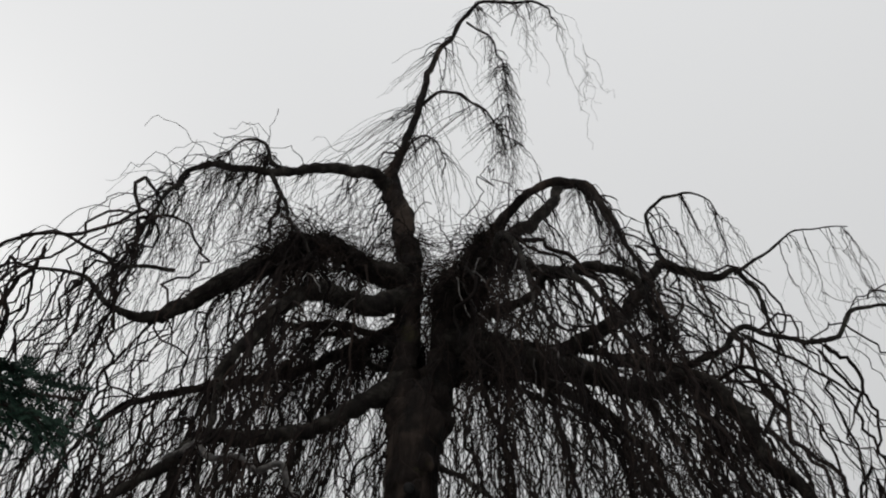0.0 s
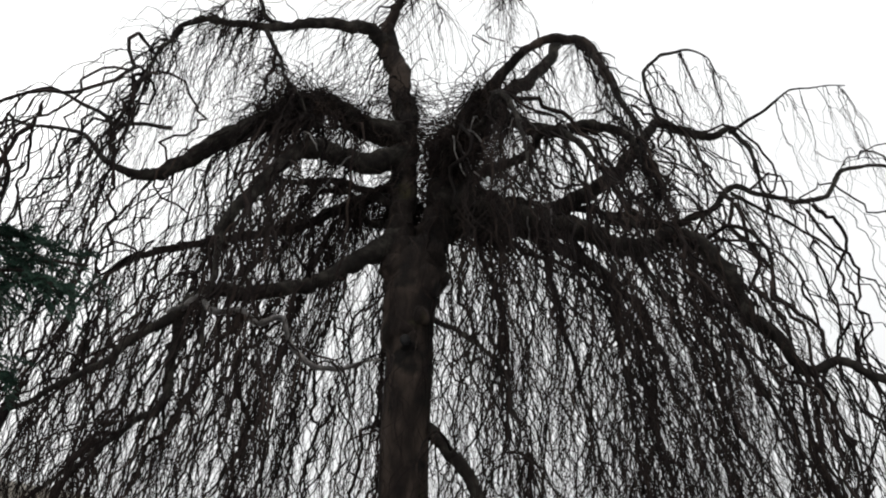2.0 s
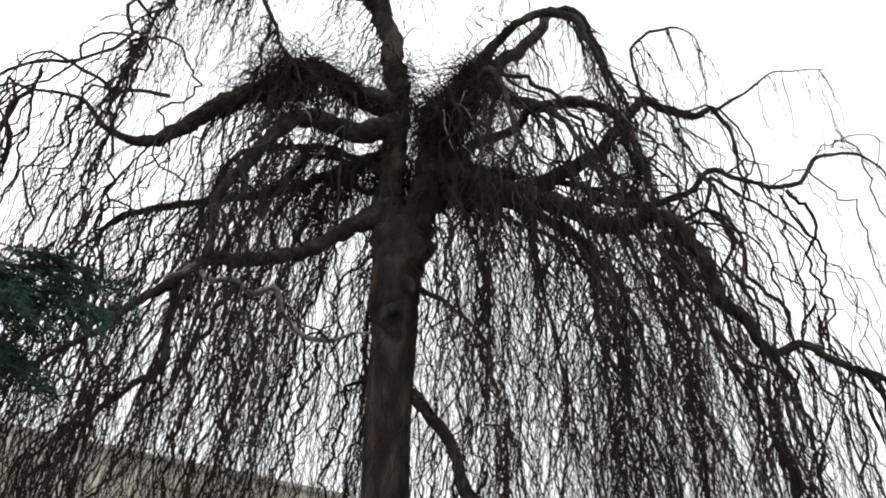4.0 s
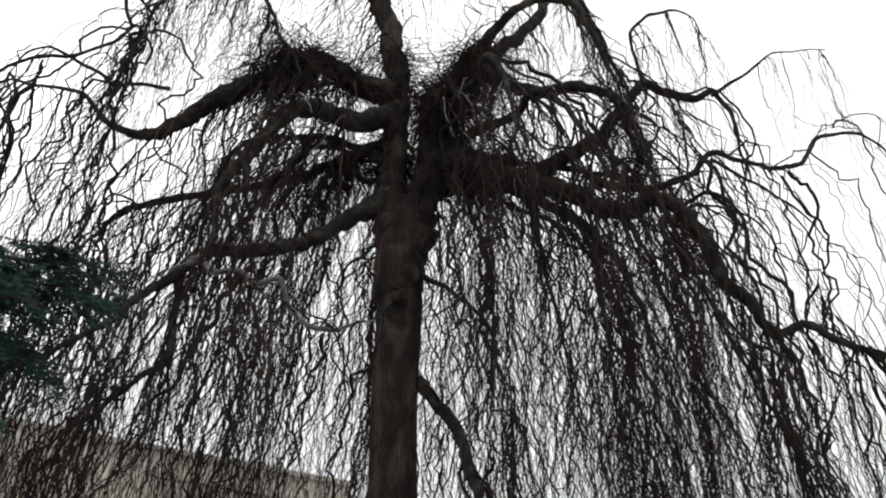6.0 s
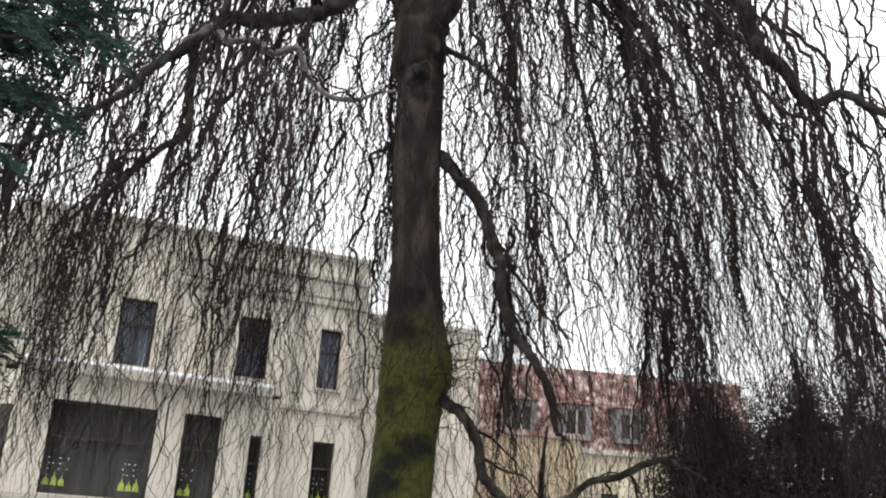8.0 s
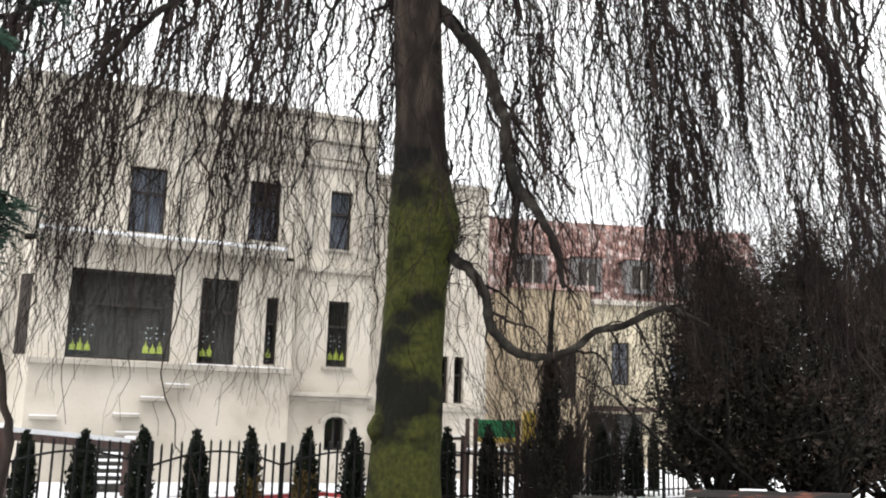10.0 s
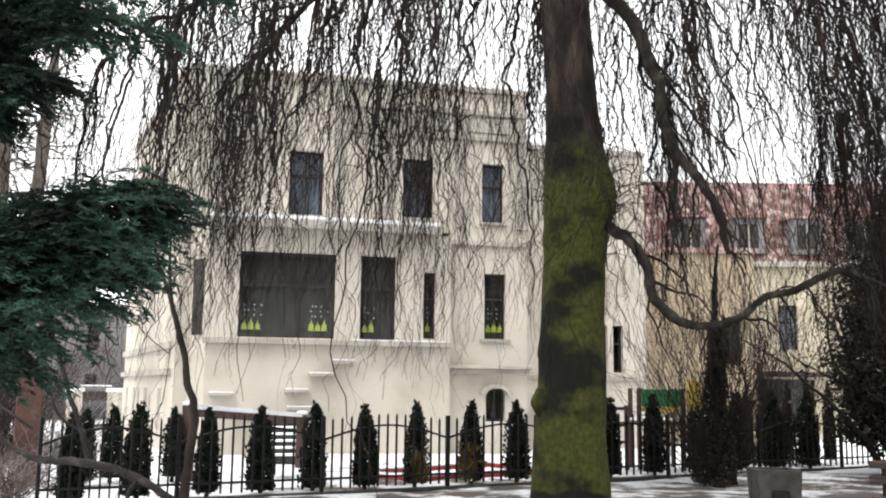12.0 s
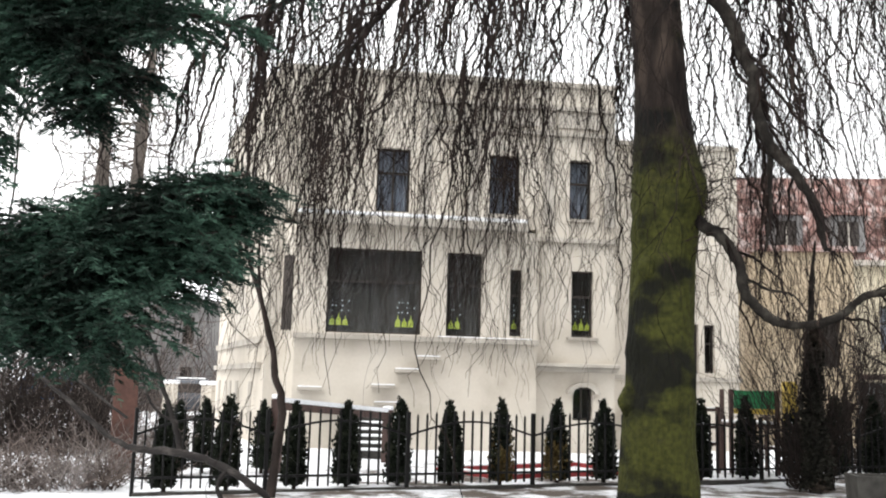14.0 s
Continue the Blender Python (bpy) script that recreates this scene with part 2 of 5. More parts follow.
def ground_material():
    """Trodden snow with bare wet soil and leaf litter showing through in patches, mostly under the tree. By the yews
    the patches also carry the yews' shade as colour.
    """
    mat = material("snowy_ground", [(0.5, 0.51, 0.53), (0.72, 0.73, 0.75)], 0.8, 0.7, 0.5, fine=14, bump_size=0.05)
    n, l = mat.node_tree.nodes, mat.node_tree.links
    shader = n["Principled BSDF"]
    white = shader.inputs["Base Color"].links[0].from_socket
    coord = n.new("ShaderNodeTexCoord")
    near, patch, grit = n.new("ShaderNodeVectorMath"), n.new("ShaderNodeTexNoise"), n.new("ShaderNodeTexNoise")
    near.operation = "DISTANCE"
    near.inputs[1].default_value = (0.5, 13.0, 0)
    l.new(coord.outputs["Object"], near.inputs[0])
    patch.inputs["Scale"].default_value, patch.inputs["Detail"].default_value = 1.1, 9
    patch.inputs["Roughness"].default_value = 0.7
    grit.inputs["Scale"].default_value, grit.inputs["Detail"].default_value = 25, 5
    l.new(coord.outputs["Object"], patch.inputs["Vector"])
    l.new(coord.outputs["Object"], grit.inputs["Vector"])
    reach, add, edge = n.new("ShaderNodeMapRange"), n.new("ShaderNodeMath"), n.new("ShaderNodeMapRange")
    reach.inputs["From Min"].default_value, reach.inputs["From Max"].default_value = 1.0, 10.0
    reach.inputs["To Min"].default_value, reach.inputs["To Max"].default_value = 0.15, -0.08
    # Second centre at the yews: leaf litter, plus their shade as soil colour.
    yews, least = n.new("ShaderNodeVectorMath"), n.new("ShaderNodeMath")
    yews.operation, least.operation = "DISTANCE", "MINIMUM"
    yews.inputs[1].default_value = (7.5, 16.5, 0)
    l.new(coord.outputs["Object"], yews.inputs[0])
    l.new(near.outputs["Value"], least.inputs[0])
    l.new(yews.outputs["Value"], least.inputs[1])
    l.new(least.outputs[0], reach.inputs["Value"])
    l.new(patch.outputs["Fac"], add.inputs[0])
    l.new(reach.outputs[0], add.inputs[1])
    edge.inputs["From Min"].default_value, edge.inputs["From Max"].default_value = 0.5, 0.6
    l.new(add.outputs[0], edge.inputs["Value"])
    soil = n.new("ShaderNodeValToRGB")
    soil.color_ramp.elements[0].color, soil.color_ramp.elements[1].color = (0.025, 0.02, 0.016, 1), (0.11, 0.085, 0.065, 1)
    l.new(grit.outputs["Fac"], soil.inputs["Fac"])
    mix = n.new("ShaderNodeMixRGB")
    l.new(edge.outputs[0], mix.inputs[0])
    l.new(white, mix.inputs[1])
    l.new(soil.outputs["Color"], mix.inputs[2])
    l.new(mix.outputs[0], shader.inputs["Base Color"])
    return mat


GROUND = ground_material()


# ---- building blocks ----
def thing(name, m, label, category, group="", kind=""):
    ob = new(name)
    ob.empty_display_size = 0.2
    ob.matrix_world = m
    return tagged(ob, label, category, group, kind)


def part(name, bm, mat, parent, label="", kind=""):
    me = bpy.data.meshes.new(name)
    bm.to_mesh(me)
    bm.free()
    return put(name, me, mat, parent, label, kind)


def put(name, me, mat, parent, label="", kind=""):
    if mat and not me.materials:
        me.materials.append(mat)
    ob = new(name, me)
    ob.parent = parent
    return tagged(ob, label, kind=kind)


def solid(name, bm, mat, label, category, group="", kind=""):
    ob = part(name, bm, mat, None)
    return tagged(ob, label, category, group, kind)


def box(bm, x0, x1, y0, y1, z0, z1, bevel=0.0, m=None):
    v = [bm.verts.new(((x0, x1)[i & 1], (y0, y1)[i >> 1 & 1], (z0, z1)[i >> 2])) for i in range(8)]
    if m:
        for q in v:
            q.co = m @ q.co
    f = [bm.faces.new([v[k] for k in q]) for q in ((0, 2, 3, 1), (4, 5, 7, 6), (0, 1, 5, 4), (2, 6, 7, 3), (0, 4, 6, 2), (1, 3, 7, 5))]
    if bevel:
        bmesh.ops.bevel(bm, geom=list({e for q in f for e in q.edges}), offset=bevel, segments=2, affect="EDGES", profile=0.6)
    return bm


def boxed(x0, x1, y0, y1, z0, z1, bevel=0.0):
    return box(bmesh.new(), x0, x1, y0, y1, z0, z1, bevel)


def smooth_line(points, per=4):
    """A Catmull-Rom line through the points (x, y, z, radius)."""
    p = np.array(points, float)
    q = np.vstack([2 * p[0] - p[1], p, 2 * p[-1] - p[-2]])
    q[:, 3] = np.maximum(q[:, 3], 0.003)
    out = []
    for i in range(1, len(q) - 2):
        for s in np.arange(per) / per:
            a, b, c, d = q[i - 1:i + 3]
            out.append(0.5 * (2 * b + (c - a) * s + (2 * a - 5 * b + 4 * c - d) * s * s + (3 * b - a - 3 * c + d) * s ** 3))
    out.append(p[-1])
    out = np.array(out)
    out[:, 3] = np.maximum(out[:, 3], 0.003)
    return out


def tubes(name, pos, rad, sides=3, knobs=None):
    """One mesh of many tapered tubes: pos (tubes, nodes, 3), rad (tubes, nodes)."""
    n, k, _ = pos.shape
    tan = np.gradient(pos, axis=1)
    tan /= np.linalg.norm(tan, axis=2, keepdims=True) + 1e-9
    ref = np.broadcast_to(np.array([0.31, 0.93, 0.17]), tan.shape)
    a = np.cross(tan, ref)
    a /= np.linalg.norm(a, axis=2, keepdims=True) + 1e-9
    b = np.cross(tan, a)
    ang = np.arange(sides) * 2 * np.pi / sides
    r = rad[:, :, None, None] * (1 if knobs is None else knobs)
    verts = pos[:, :, None] + r * (np.cos(ang)[:, None] * a[:, :, None] + np.sin(ang)[:, None] * b[:, :, None])
    idx = np.arange(n * k * sides).reshape(n, k, sides)
    nxt = np.roll(idx, -1, axis=2)
    quads = np.stack([idx[:, :-1], nxt[:, :-1], nxt[:, 1:], idx[:, 1:]], -1).reshape(-1, 4)
    return quad_mesh(name, verts.reshape(-1, 3), quads, True)


def quad_mesh(name, verts, quads, smooth=False):
    me = bpy.data.meshes.new(name)
    me.vertices.add(len(verts))
    me.vertices.foreach_set("co", np.ascontiguousarray(verts, dtype=np.float32).ravel())
    me.loops.add(quads.size)
    me.loops.foreach_set("vertex_index", np.ascontiguousarray(quads, dtype=np.int32).ravel())
    me.polygons.add(len(quads))
    me.polygons.foreach_set("loop_start", np.arange(0, quads.size, 4, dtype=np.int32))
    me.polygons.foreach_set("use_smooth", np.full(len(quads), smooth))
    me.update()
    me.validate()
    return me


def bough(name, points, mat, parent, label="", sides=9, per=5, rough=0.1, seed=1, snake=0.0):
    """A knobbly tapered limb through the points."""
    rng = np.random.default_rng(seed)
    line = smooth_line(points, per)
    line[1:-1, :3] += rng.normal(0, 1, (len(line) - 2, 3)) * line[1:-1, 3:4] * (0.07 if snake else 0.16)
    if snake:
        run = np.r_[0, np.cumsum(np.linalg.norm(np.diff(line[:, :3], axis=0), axis=1))]
        for wave in (1.15, 0.62):
            turn = rng.uniform(0, 6.28, 3) + 2 * np.pi * run[:, None] / (wave * rng.uniform(0.85, 1.2, 3))
            line[:, :3] += snake * wave * np.sin(turn) * np.clip(run[:, None] / 0.8, 0, 1)
    knobs = 1 + rough * rng.normal(0, 1, (1, len(line), sides, 1))
    return put(name, tubes(name, line[None, :, :3], line[None, :, 3], sides, knobs), mat, parent, label)


def unit(v):
    return v / (np.linalg.norm(v, axis=-1, keepdims=True) + 1e-9)


def grow(start, way, length, nodes, rng, wiggle, weight, drift, hold=0.55):
    """Shoots that leave start along way, bend down under their weight, kink, and drift outwards."""
    step = (length / (nodes - 1))[:, None]
    pos = [start]
    way, kink = way.copy(), np.zeros_like(way)
    down = np.array([0, 0, -1.0])
    for k in range(nodes - 1):
        way = unit(way + weight[:, None] * (down + drift))
        kink = hold * kink + rng.normal(0, 1, way.shape) * wiggle
        pos.append(pos[-1] + unit(way + kink) * step)
    return np.stack(pos, 1)


# ---- ground ----
gm = bmesh.new()
bmesh.ops.create_grid(gm, x_segments=120, y_segments=120, size=30)
for v in gm.verts:
    d = v.co.length
    v.co.y += 18
    v.co.z = 0.07 * (noise.noise(v.co * 0.35) + 0.5 * noise.noise(v.co * 1.4)) * max(0, 1 - d / 29) - 0.03
rim = [e for e in gm.edges if e.is_boundary]
far = bmesh.ops.extrude_edge_only(gm, edges=rim)["geom"]
for v in [g for g in far if isinstance(g, bmesh.types.BMVert)]:
    v.co.x, v.co.y, v.co.z = v.co.x * 50, 18 + (v.co.y - 18) * 50, -0.03
for fc in gm.faces:
    fc.smooth = True
solid("ground", gm, GROUND, "thin trodden snow over wet bare soil", "ground", kind="structure")

# ---- the weeping beech ----
beech = thing("weeping_beech", pose(0, 13.5, 0), "old bare weeping beech with long hanging twigs", "tree")
BOUGHS = []


def shifted(points):
    return [(x, y - 13.5, z, r) for x, y, z, r in points]


def limb(kind, *points):
    BOUGHS.append(smooth_line(shifted(points), 4))
    bough("limb", shifted(points), {"pale": PALE, "stem": TRUNK}.get(kind, BARK), beech, "pale wet kinked limb" if kind == "pale" else "", sides=9, per=8, seed=len(BOUGHS), snake=0.02)


stem = smooth_line([(0.0, 0, -0.15, 0.66), (0.01, 0, 0.2, 0.55), (0.03, 0, 1.1, 0.5), (0.05, 0, 1.9, 0.475), (0.06, 0, 2.4, 0.46), (0.1, 0, 3.4, 0.44), (0.14, 0, 4.0, 0.49), (0.17, 0, 4.35, 0.53), (0.14, 0, 4.9, 0.46), (0.09, 0, 5.8, 0.385),
                    (0.01, 0, 7.1, 0.36), (-0.05, 0, 8.9, 0.37), (-0.11, 0, 9.3, 0.42), (-0.12, 0, 9.7, 0.4), (-0.11, 0, 10.2, 0.42), (-0.08, 0, 10.7, 0.4), (-0.06, 0, 11.05, 0.28), (-0.05, 0, 11.25, 0.1)], 6)
rng1 = np.random.default_rng(11)
lumps = rng1.normal(0, 1, (1, len(stem), 18, 1))
for _ in range(3):
    lumps = lumps + np.roll(lumps, 1, 1) + np.roll(lumps, -1, 1) + 0.6 * np.roll(lumps, 1, 2) + 0.6 * np.roll(lumps, -1, 2)
lumps = 1 + 0.03 * lumps / lumps.std()
put("trunk", tubes("trunk", stem[None, :, :3], stem[None, :, 3], 18, lumps), TRUNK, beech, "thick wet trunk, green with algae near the ground")
for k, (a, z, r) in enumerate(((-0.3, 4.3, 0.3), (-0.7, 4.65, 0.2), (-1.0, 4.5, 0.18), (-1.3, 9.5, 0.15), (-1.9, 3.3, 0.13), (-2.6, 1.5, 0.17), (-1.75, 9.02, 0.17))):
    kb = bmesh.new()
    bmesh.ops.create_icosphere(kb, subdivisions=3, radius=r)
    reach = float(np.interp(z, stem[:, 2], stem[:, 3])) - 0.6 * r
    for v in kb.verts:
        v.co *= 1 + 0.25 * noise.noise(v.co * 9 + Vector((k, 0, 0)))
        v.co.z *= 1.3
        v.co += Vector((reach * math.cos(a), reach * math.sin(a), z))
    part("burl", kb, TRUNK, beech)

# Black bulge on the bark; the shade inside a hollow is its colour.
hole = bmesh.new()
bmesh.ops.create_icosphere(hole, subdivisions=2, radius=0.085)
for v in hole.verts:
    v.co = Vector((v.co.x - 0.12, v.co.y * 0.4 - 0.47, v.co.z * 1.15 + 8.98))
part("knot_shade", hole, IRON, beech, "round black bulge coloured as the shade in a knot hole")

limb("stem", (-0.20, 13.48, 9.70, 0.300), (-0.27, 13.46, 10.40, 0.300), (-0.33, 13.45, 11.00, 0.270), (-0.36, 13.45, 11.60, 0.235), (-0.37, 13.45, 12.40, 0.225), (-0.42, 13.40, 13.62, 0.235), (-0.69, 13.40, 15.08, 0.219), (-1.01, 13.40, 16.05, 0.171), (-0.84, 13.30, 16.96, 0.094), (-0.58, 13.20, 18.37, 0.080), (-0.39, 13.20, 20.07, 0.071), (0.05, 13.10, 21.19, 0.054), (0.54, 13.00, 22.36, 0.042), (1.40, 12.90, 22.46, 0.035), (2.18, 12.80, 22.23, 0.027), (2.46, 12.80, 21.38, 0.013))
limb("bark", (-0.58, 13.20, 18.37, 0.049), (-0.20, 13.10, 18.79, 0.037), (0.29, 13.00, 18.65, 0.031), (0.80, 13.00, 18.16, 0.024), (1.22, 13.00, 17.43, 0.018), (1.63, 13.00, 17.00, 0.012))
limb("bark", (-0.84, 13.30, 16.96, 0.035), (-0.48, 13.20, 17.40, 0.024), (-0.11, 13.00, 16.91, 0.017), (0.10, 13.00, 16.13, 0.011))
limb("bark", (-1.00, 13.40, 15.88, 0.169), (-1.45, 13.00, 15.87, 0.122), (-2.37, 12.60, 15.42, 0.097), (-3.12, 12.30, 14.89, 0.078), (-4.17, 12.00, 14.64, 0.056), (-4.56, 11.80, 13.86, 0.039), (-4.64, 11.70, 13.17, 0.028), (-4.60, 11.60, 12.39, 0.018), (-4.61, 11.50, 11.60, 0.009))
limb("bark", (-2.73, 12.40, 15.08, 0.053), (-3.11, 12.30, 15.14, 0.047), (-3.33, 12.20, 15.57, 0.032), (-3.74, 12.10, 15.52, 0.021), (-3.94, 12.00, 14.77, 0.010))
limb("bark", (-3.12, 12.30, 14.89, 0.047), (-2.77, 12.20, 14.12, 0.035), (-2.46, 12.10, 13.39, 0.029), (-2.10, 12.00, 12.71, 0.019), (-1.60, 12.00, 12.17, 0.014))
limb("stem", (-0.02, 13.48, 9.70, 0.310), (0.06, 13.48, 10.40, 0.370), (0.18, 13.47, 11.00, 0.335), (0.30, 13.45, 12.00, 0.290), (0.47, 13.35, 13.10, 0.280), (0.83, 13.10, 14.08, 0.177), (1.17, 12.90, 14.51, 0.116), (1.62, 12.60, 15.08, 0.090), (2.19, 12.40, 15.28, 0.080), (2.72, 12.20, 14.98, 0.073), (2.94, 12.00, 14.18, 0.055), (3.16, 11.90, 13.38, 0.043), (3.36, 11.80, 12.64, 0.028), (3.42, 11.70, 11.69, 0.018))
limb("bark", (0.86, 13.50, 14.03, 0.190), (1.47, 13.80, 15.15, 0.145), (2.14, 14.00, 16.08, 0.128), (2.68, 14.20, 17.34, 0.092), (3.33, 14.40, 17.35, 0.080), (3.74, 14.60, 16.62, 0.061), (4.14, 14.80, 15.91, 0.042), (4.56, 15.00, 15.01, 0.023))
limb("bark", (1.13, 13.00, 13.86, 0.134), (1.93, 12.90, 13.42, 0.121), (2.93, 12.80, 13.48, 0.100), (3.40, 12.70, 13.34, 0.079), (3.62, 12.60, 12.76, 0.058), (3.86, 12.50, 11.70, 0.027))
limb("bark", (1.94, 13.30, 11.70, 0.190), (2.71, 13.20, 12.17, 0.145), (3.37, 13.10, 12.72, 0.118), (3.88, 13.00, 13.55, 0.096), (4.20, 13.00, 13.87, 0.087), (5.02, 12.90, 13.54, 0.071), (5.47, 12.80, 13.65, 0.051), (5.68, 12.70, 12.77, 0.034), (5.77, 12.60, 11.48, 0.018))
limb("bark", (4.26, 13.10, 13.97, 0.041), (4.01, 13.00, 14.58, 0.032), (4.07, 13.00, 15.37, 0.033), (4.65, 12.90, 15.77, 0.028), (5.13, 12.90, 15.69, 0.017), (5.42, 12.90, 15.08, 0.011))
limb("bark", (5.36, 12.80, 13.57, 0.035), (5.79, 12.70, 13.90, 0.031), (6.38, 12.60, 14.40, 0.021), (6.69, 12.50, 14.55, 0.016), (7.49, 12.40, 14.57, 0.010))
limb("bark", (3.01, 12.60, 11.24, 0.090), (3.70, 12.20, 10.88, 0.070), (4.33, 11.90, 10.92, 0.052), (4.77, 11.70, 11.29, 0.048), (5.20, 11.70, 11.30, 0.039), (5.72, 11.60, 11.04, 0.038), (6.17, 11.60, 11.20, 0.039), (6.53, 11.60, 11.71, 0.035), (7.09, 11.50, 11.84, 0.026), (7.56, 11.40, 11.45, 0.017), (7.45, 11.30, 10.20, 0.008))
limb("bark", (4.76, 11.70, 11.23, 0.030), (5.22, 11.70, 10.94, 0.026), (5.62, 11.60, 10.58, 0.021), (6.11, 11.60, 10.21, 0.016), (6.39, 11.50, 9.58, 0.008))
limb("bark", (0.34, 13.40, 12.02, 0.270), (0.90, 13.20, 11.95, 0.225), (1.71, 12.80, 11.32, 0.182), (2.51, 12.50, 10.95, 0.168), (3.00, 12.20, 10.46, 0.154), (3.49, 12.00, 10.32, 0.134), (3.98, 11.80, 10.42, 0.115), (4.37, 11.60, 9.82, 0.120), (4.64, 11.50, 8.94, 0.108), (5.04, 11.40, 8.29, 0.089), (5.24, 11.30, 7.96, 0.071), (5.65, 11.20, 8.03, 0.063), (5.92, 11.00, 7.74, 0.054), (6.45, 10.90, 7.54, 0.042), (6.92, 10.80, 6.98, 0.022))
limb("bark", (-0.38, 13.50, 11.25, 0.247), (-0.91, 13.20, 10.58, 0.162), (-1.55, 12.70, 9.70, 0.122), (-2.16, 12.30, 9.21, 0.112), (-2.77, 12.00, 8.97, 0.105), (-3.16, 11.80, 8.54, 0.090), (-3.61, 11.50, 7.82, 0.066), (-4.00, 11.20, 7.15, 0.048), (-4.60, 11.00, 6.53, 0.032), (-4.94, 10.80, 6.24, 0.017))
limb("pale", (-3.38, 11.80, 8.41, 0.057), (-3.14, 11.70, 8.50, 0.053), (-2.94, 11.60, 8.61, 0.049), (-2.68, 11.50, 8.33, 0.048), (-2.34, 11.40, 8.27, 0.043), (-2.07, 11.30, 8.09, 0.043), (-1.66, 11.20, 8.09, 0.043), (-1.53, 11.20, 7.67, 0.034), (-1.20, 11.10, 7.39, 0.034), (-0.85, 11.00, 7.32, 0.034), (-0.60, 11.00, 7.43, 0.022), (-0.36, 11.00, 7.43, 0.015))
limb("bark", (-3.24, 11.80, 8.49, 0.065), (-3.17, 11.80, 7.71, 0.063), (-3.11, 11.70, 7.05, 0.054), (-3.49, 11.50, 6.51, 0.041), (-3.81, 11.40, 6.05, 0.029), (-4.29, 11.30, 5.52, 0.018))
limb("bark", (-0.37, 13.40, 13.01, 0.258), (-1.09, 13.00, 12.44, 0.189), (-1.84, 12.60, 12.30, 0.155), (-2.25, 12.30, 11.86, 0.132), (-2.59, 12.00, 10.85, 0.107), (-2.88, 11.80, 10.07, 0.086), (-2.87, 11.70, 9.29, 0.050), (-2.81, 11.60, 8.08, 0.032), (-2.76, 11.60, 6.87, 0.015))
limb("bark", (-0.48, 13.80, 12.66, 0.157), (-1.34, 14.50, 12.71, 0.119), (-2.42, 15.00, 12.43, 0.099), (-3.74, 15.30, 12.25, 0.083), (-5.28, 15.60, 11.97, 0.067), (-6.08, 15.80, 11.42, 0.044), (-6.67, 15.90, 10.16, 0.021))
limb("bark", (-0.32, 13.50, 13.49, 0.310), (-1.31, 13.20, 13.54, 0.205), (-2.04, 12.90, 13.75, 0.173), (-2.61, 12.60, 12.98, 0.175), (-3.37, 12.30, 12.12, 0.167), (-3.93, 12.00, 11.20, 0.114), (-4.32, 11.80, 10.83, 0.085), (-4.70, 11.60, 10.81, 0.050), (-5.26, 11.50, 11.30, 0.034), (-5.84, 11.40, 11.32, 0.026), (-6.53, 11.40, 11.33, 0.021), (-6.73, 11.30, 10.64, 0.008))
limb("bark", (-3.98, 11.60, 11.64, 0.035), (-4.48, 11.50, 11.61, 0.030), (-4.92, 11.40, 11.54, 0.030), (-5.58, 11.30, 11.93, 0.026), (-6.04, 11.30, 11.98, 0.018), (-6.32, 11.20, 11.39, 0.013), (-6.35, 11.20, 10.16, 0.008))
limb("bark", (0.33, 13.50, 7.77, 0.113), (0.90, 13.20, 6.97, 0.096), (1.17, 13.00, 6.26, 0.086), (1.32, 12.80, 5.41, 0.075), (1.48, 12.70, 4.74, 0.070), (1.80, 12.60, 4.42, 0.061), (1.97, 12.50, 3.87, 0.049), (2.09, 12.50, 3.43, 0.030))
limb("bark", (1.47, 12.70, 4.74, 0.039), (1.42, 12.70, 4.19, 0.034), (1.45, 12.70, 3.88, 0.030), (1.37, 12.70, 3.42, 0.019))
limb("bark", (0.38, 13.50, 4.12, 0.137), (0.62, 13.30, 3.90, 0.087), (0.94, 13.10, 3.64, 0.074), (1.14, 12.90, 2.94, 0.068), (1.44, 12.80, 2.59, 0.063), (1.85, 12.80, 2.53, 0.056), (2.21, 12.70, 2.61, 0.052), (2.58, 12.70, 2.87, 0.048), (3.23, 12.60, 3.10, 0.048), (3.61, 12.60, 3.23, 0.037), (4.02, 12.50, 2.94, 0.018))
limb("bark", (1.11, 12.90, 3.13, 0.023), (1.40, 12.90, 2.99, 0.019), (1.71, 12.90, 2.93, 0.015), (1.94, 12.90, 2.58, 0.008))
limb("bark", (0.29, 13.40, 9.61, 0.05), (0.74, 13.10, 9.2, 0.04), (1.08, 12.90, 8.84, 0.036), (1.42, 12.80, 8.3, 0.03), (1.58, 12.70, 7.3, 0.022), (1.63, 12.60, 6.2, 0.012))
limb("bark", (0.34, 13.00, 21.57, 0.03), (0.89, 13.00, 20.95, 0.025), (1.16, 13.00, 20.1, 0.02), (1.29, 13.00, 19.14, 0.014), (1.30, 13.00, 17.82, 0.008))
limb("bark", (0.50, 13.80, 11.71, 0.203), (1.26, 14.50, 12.41, 0.139), (2.45, 15.20, 12.62, 0.123), (3.69, 15.80, 12.32, 0.097), (4.55, 16.20, 11.44, 0.068), (5.07, 16.40, 9.82, 0.033))


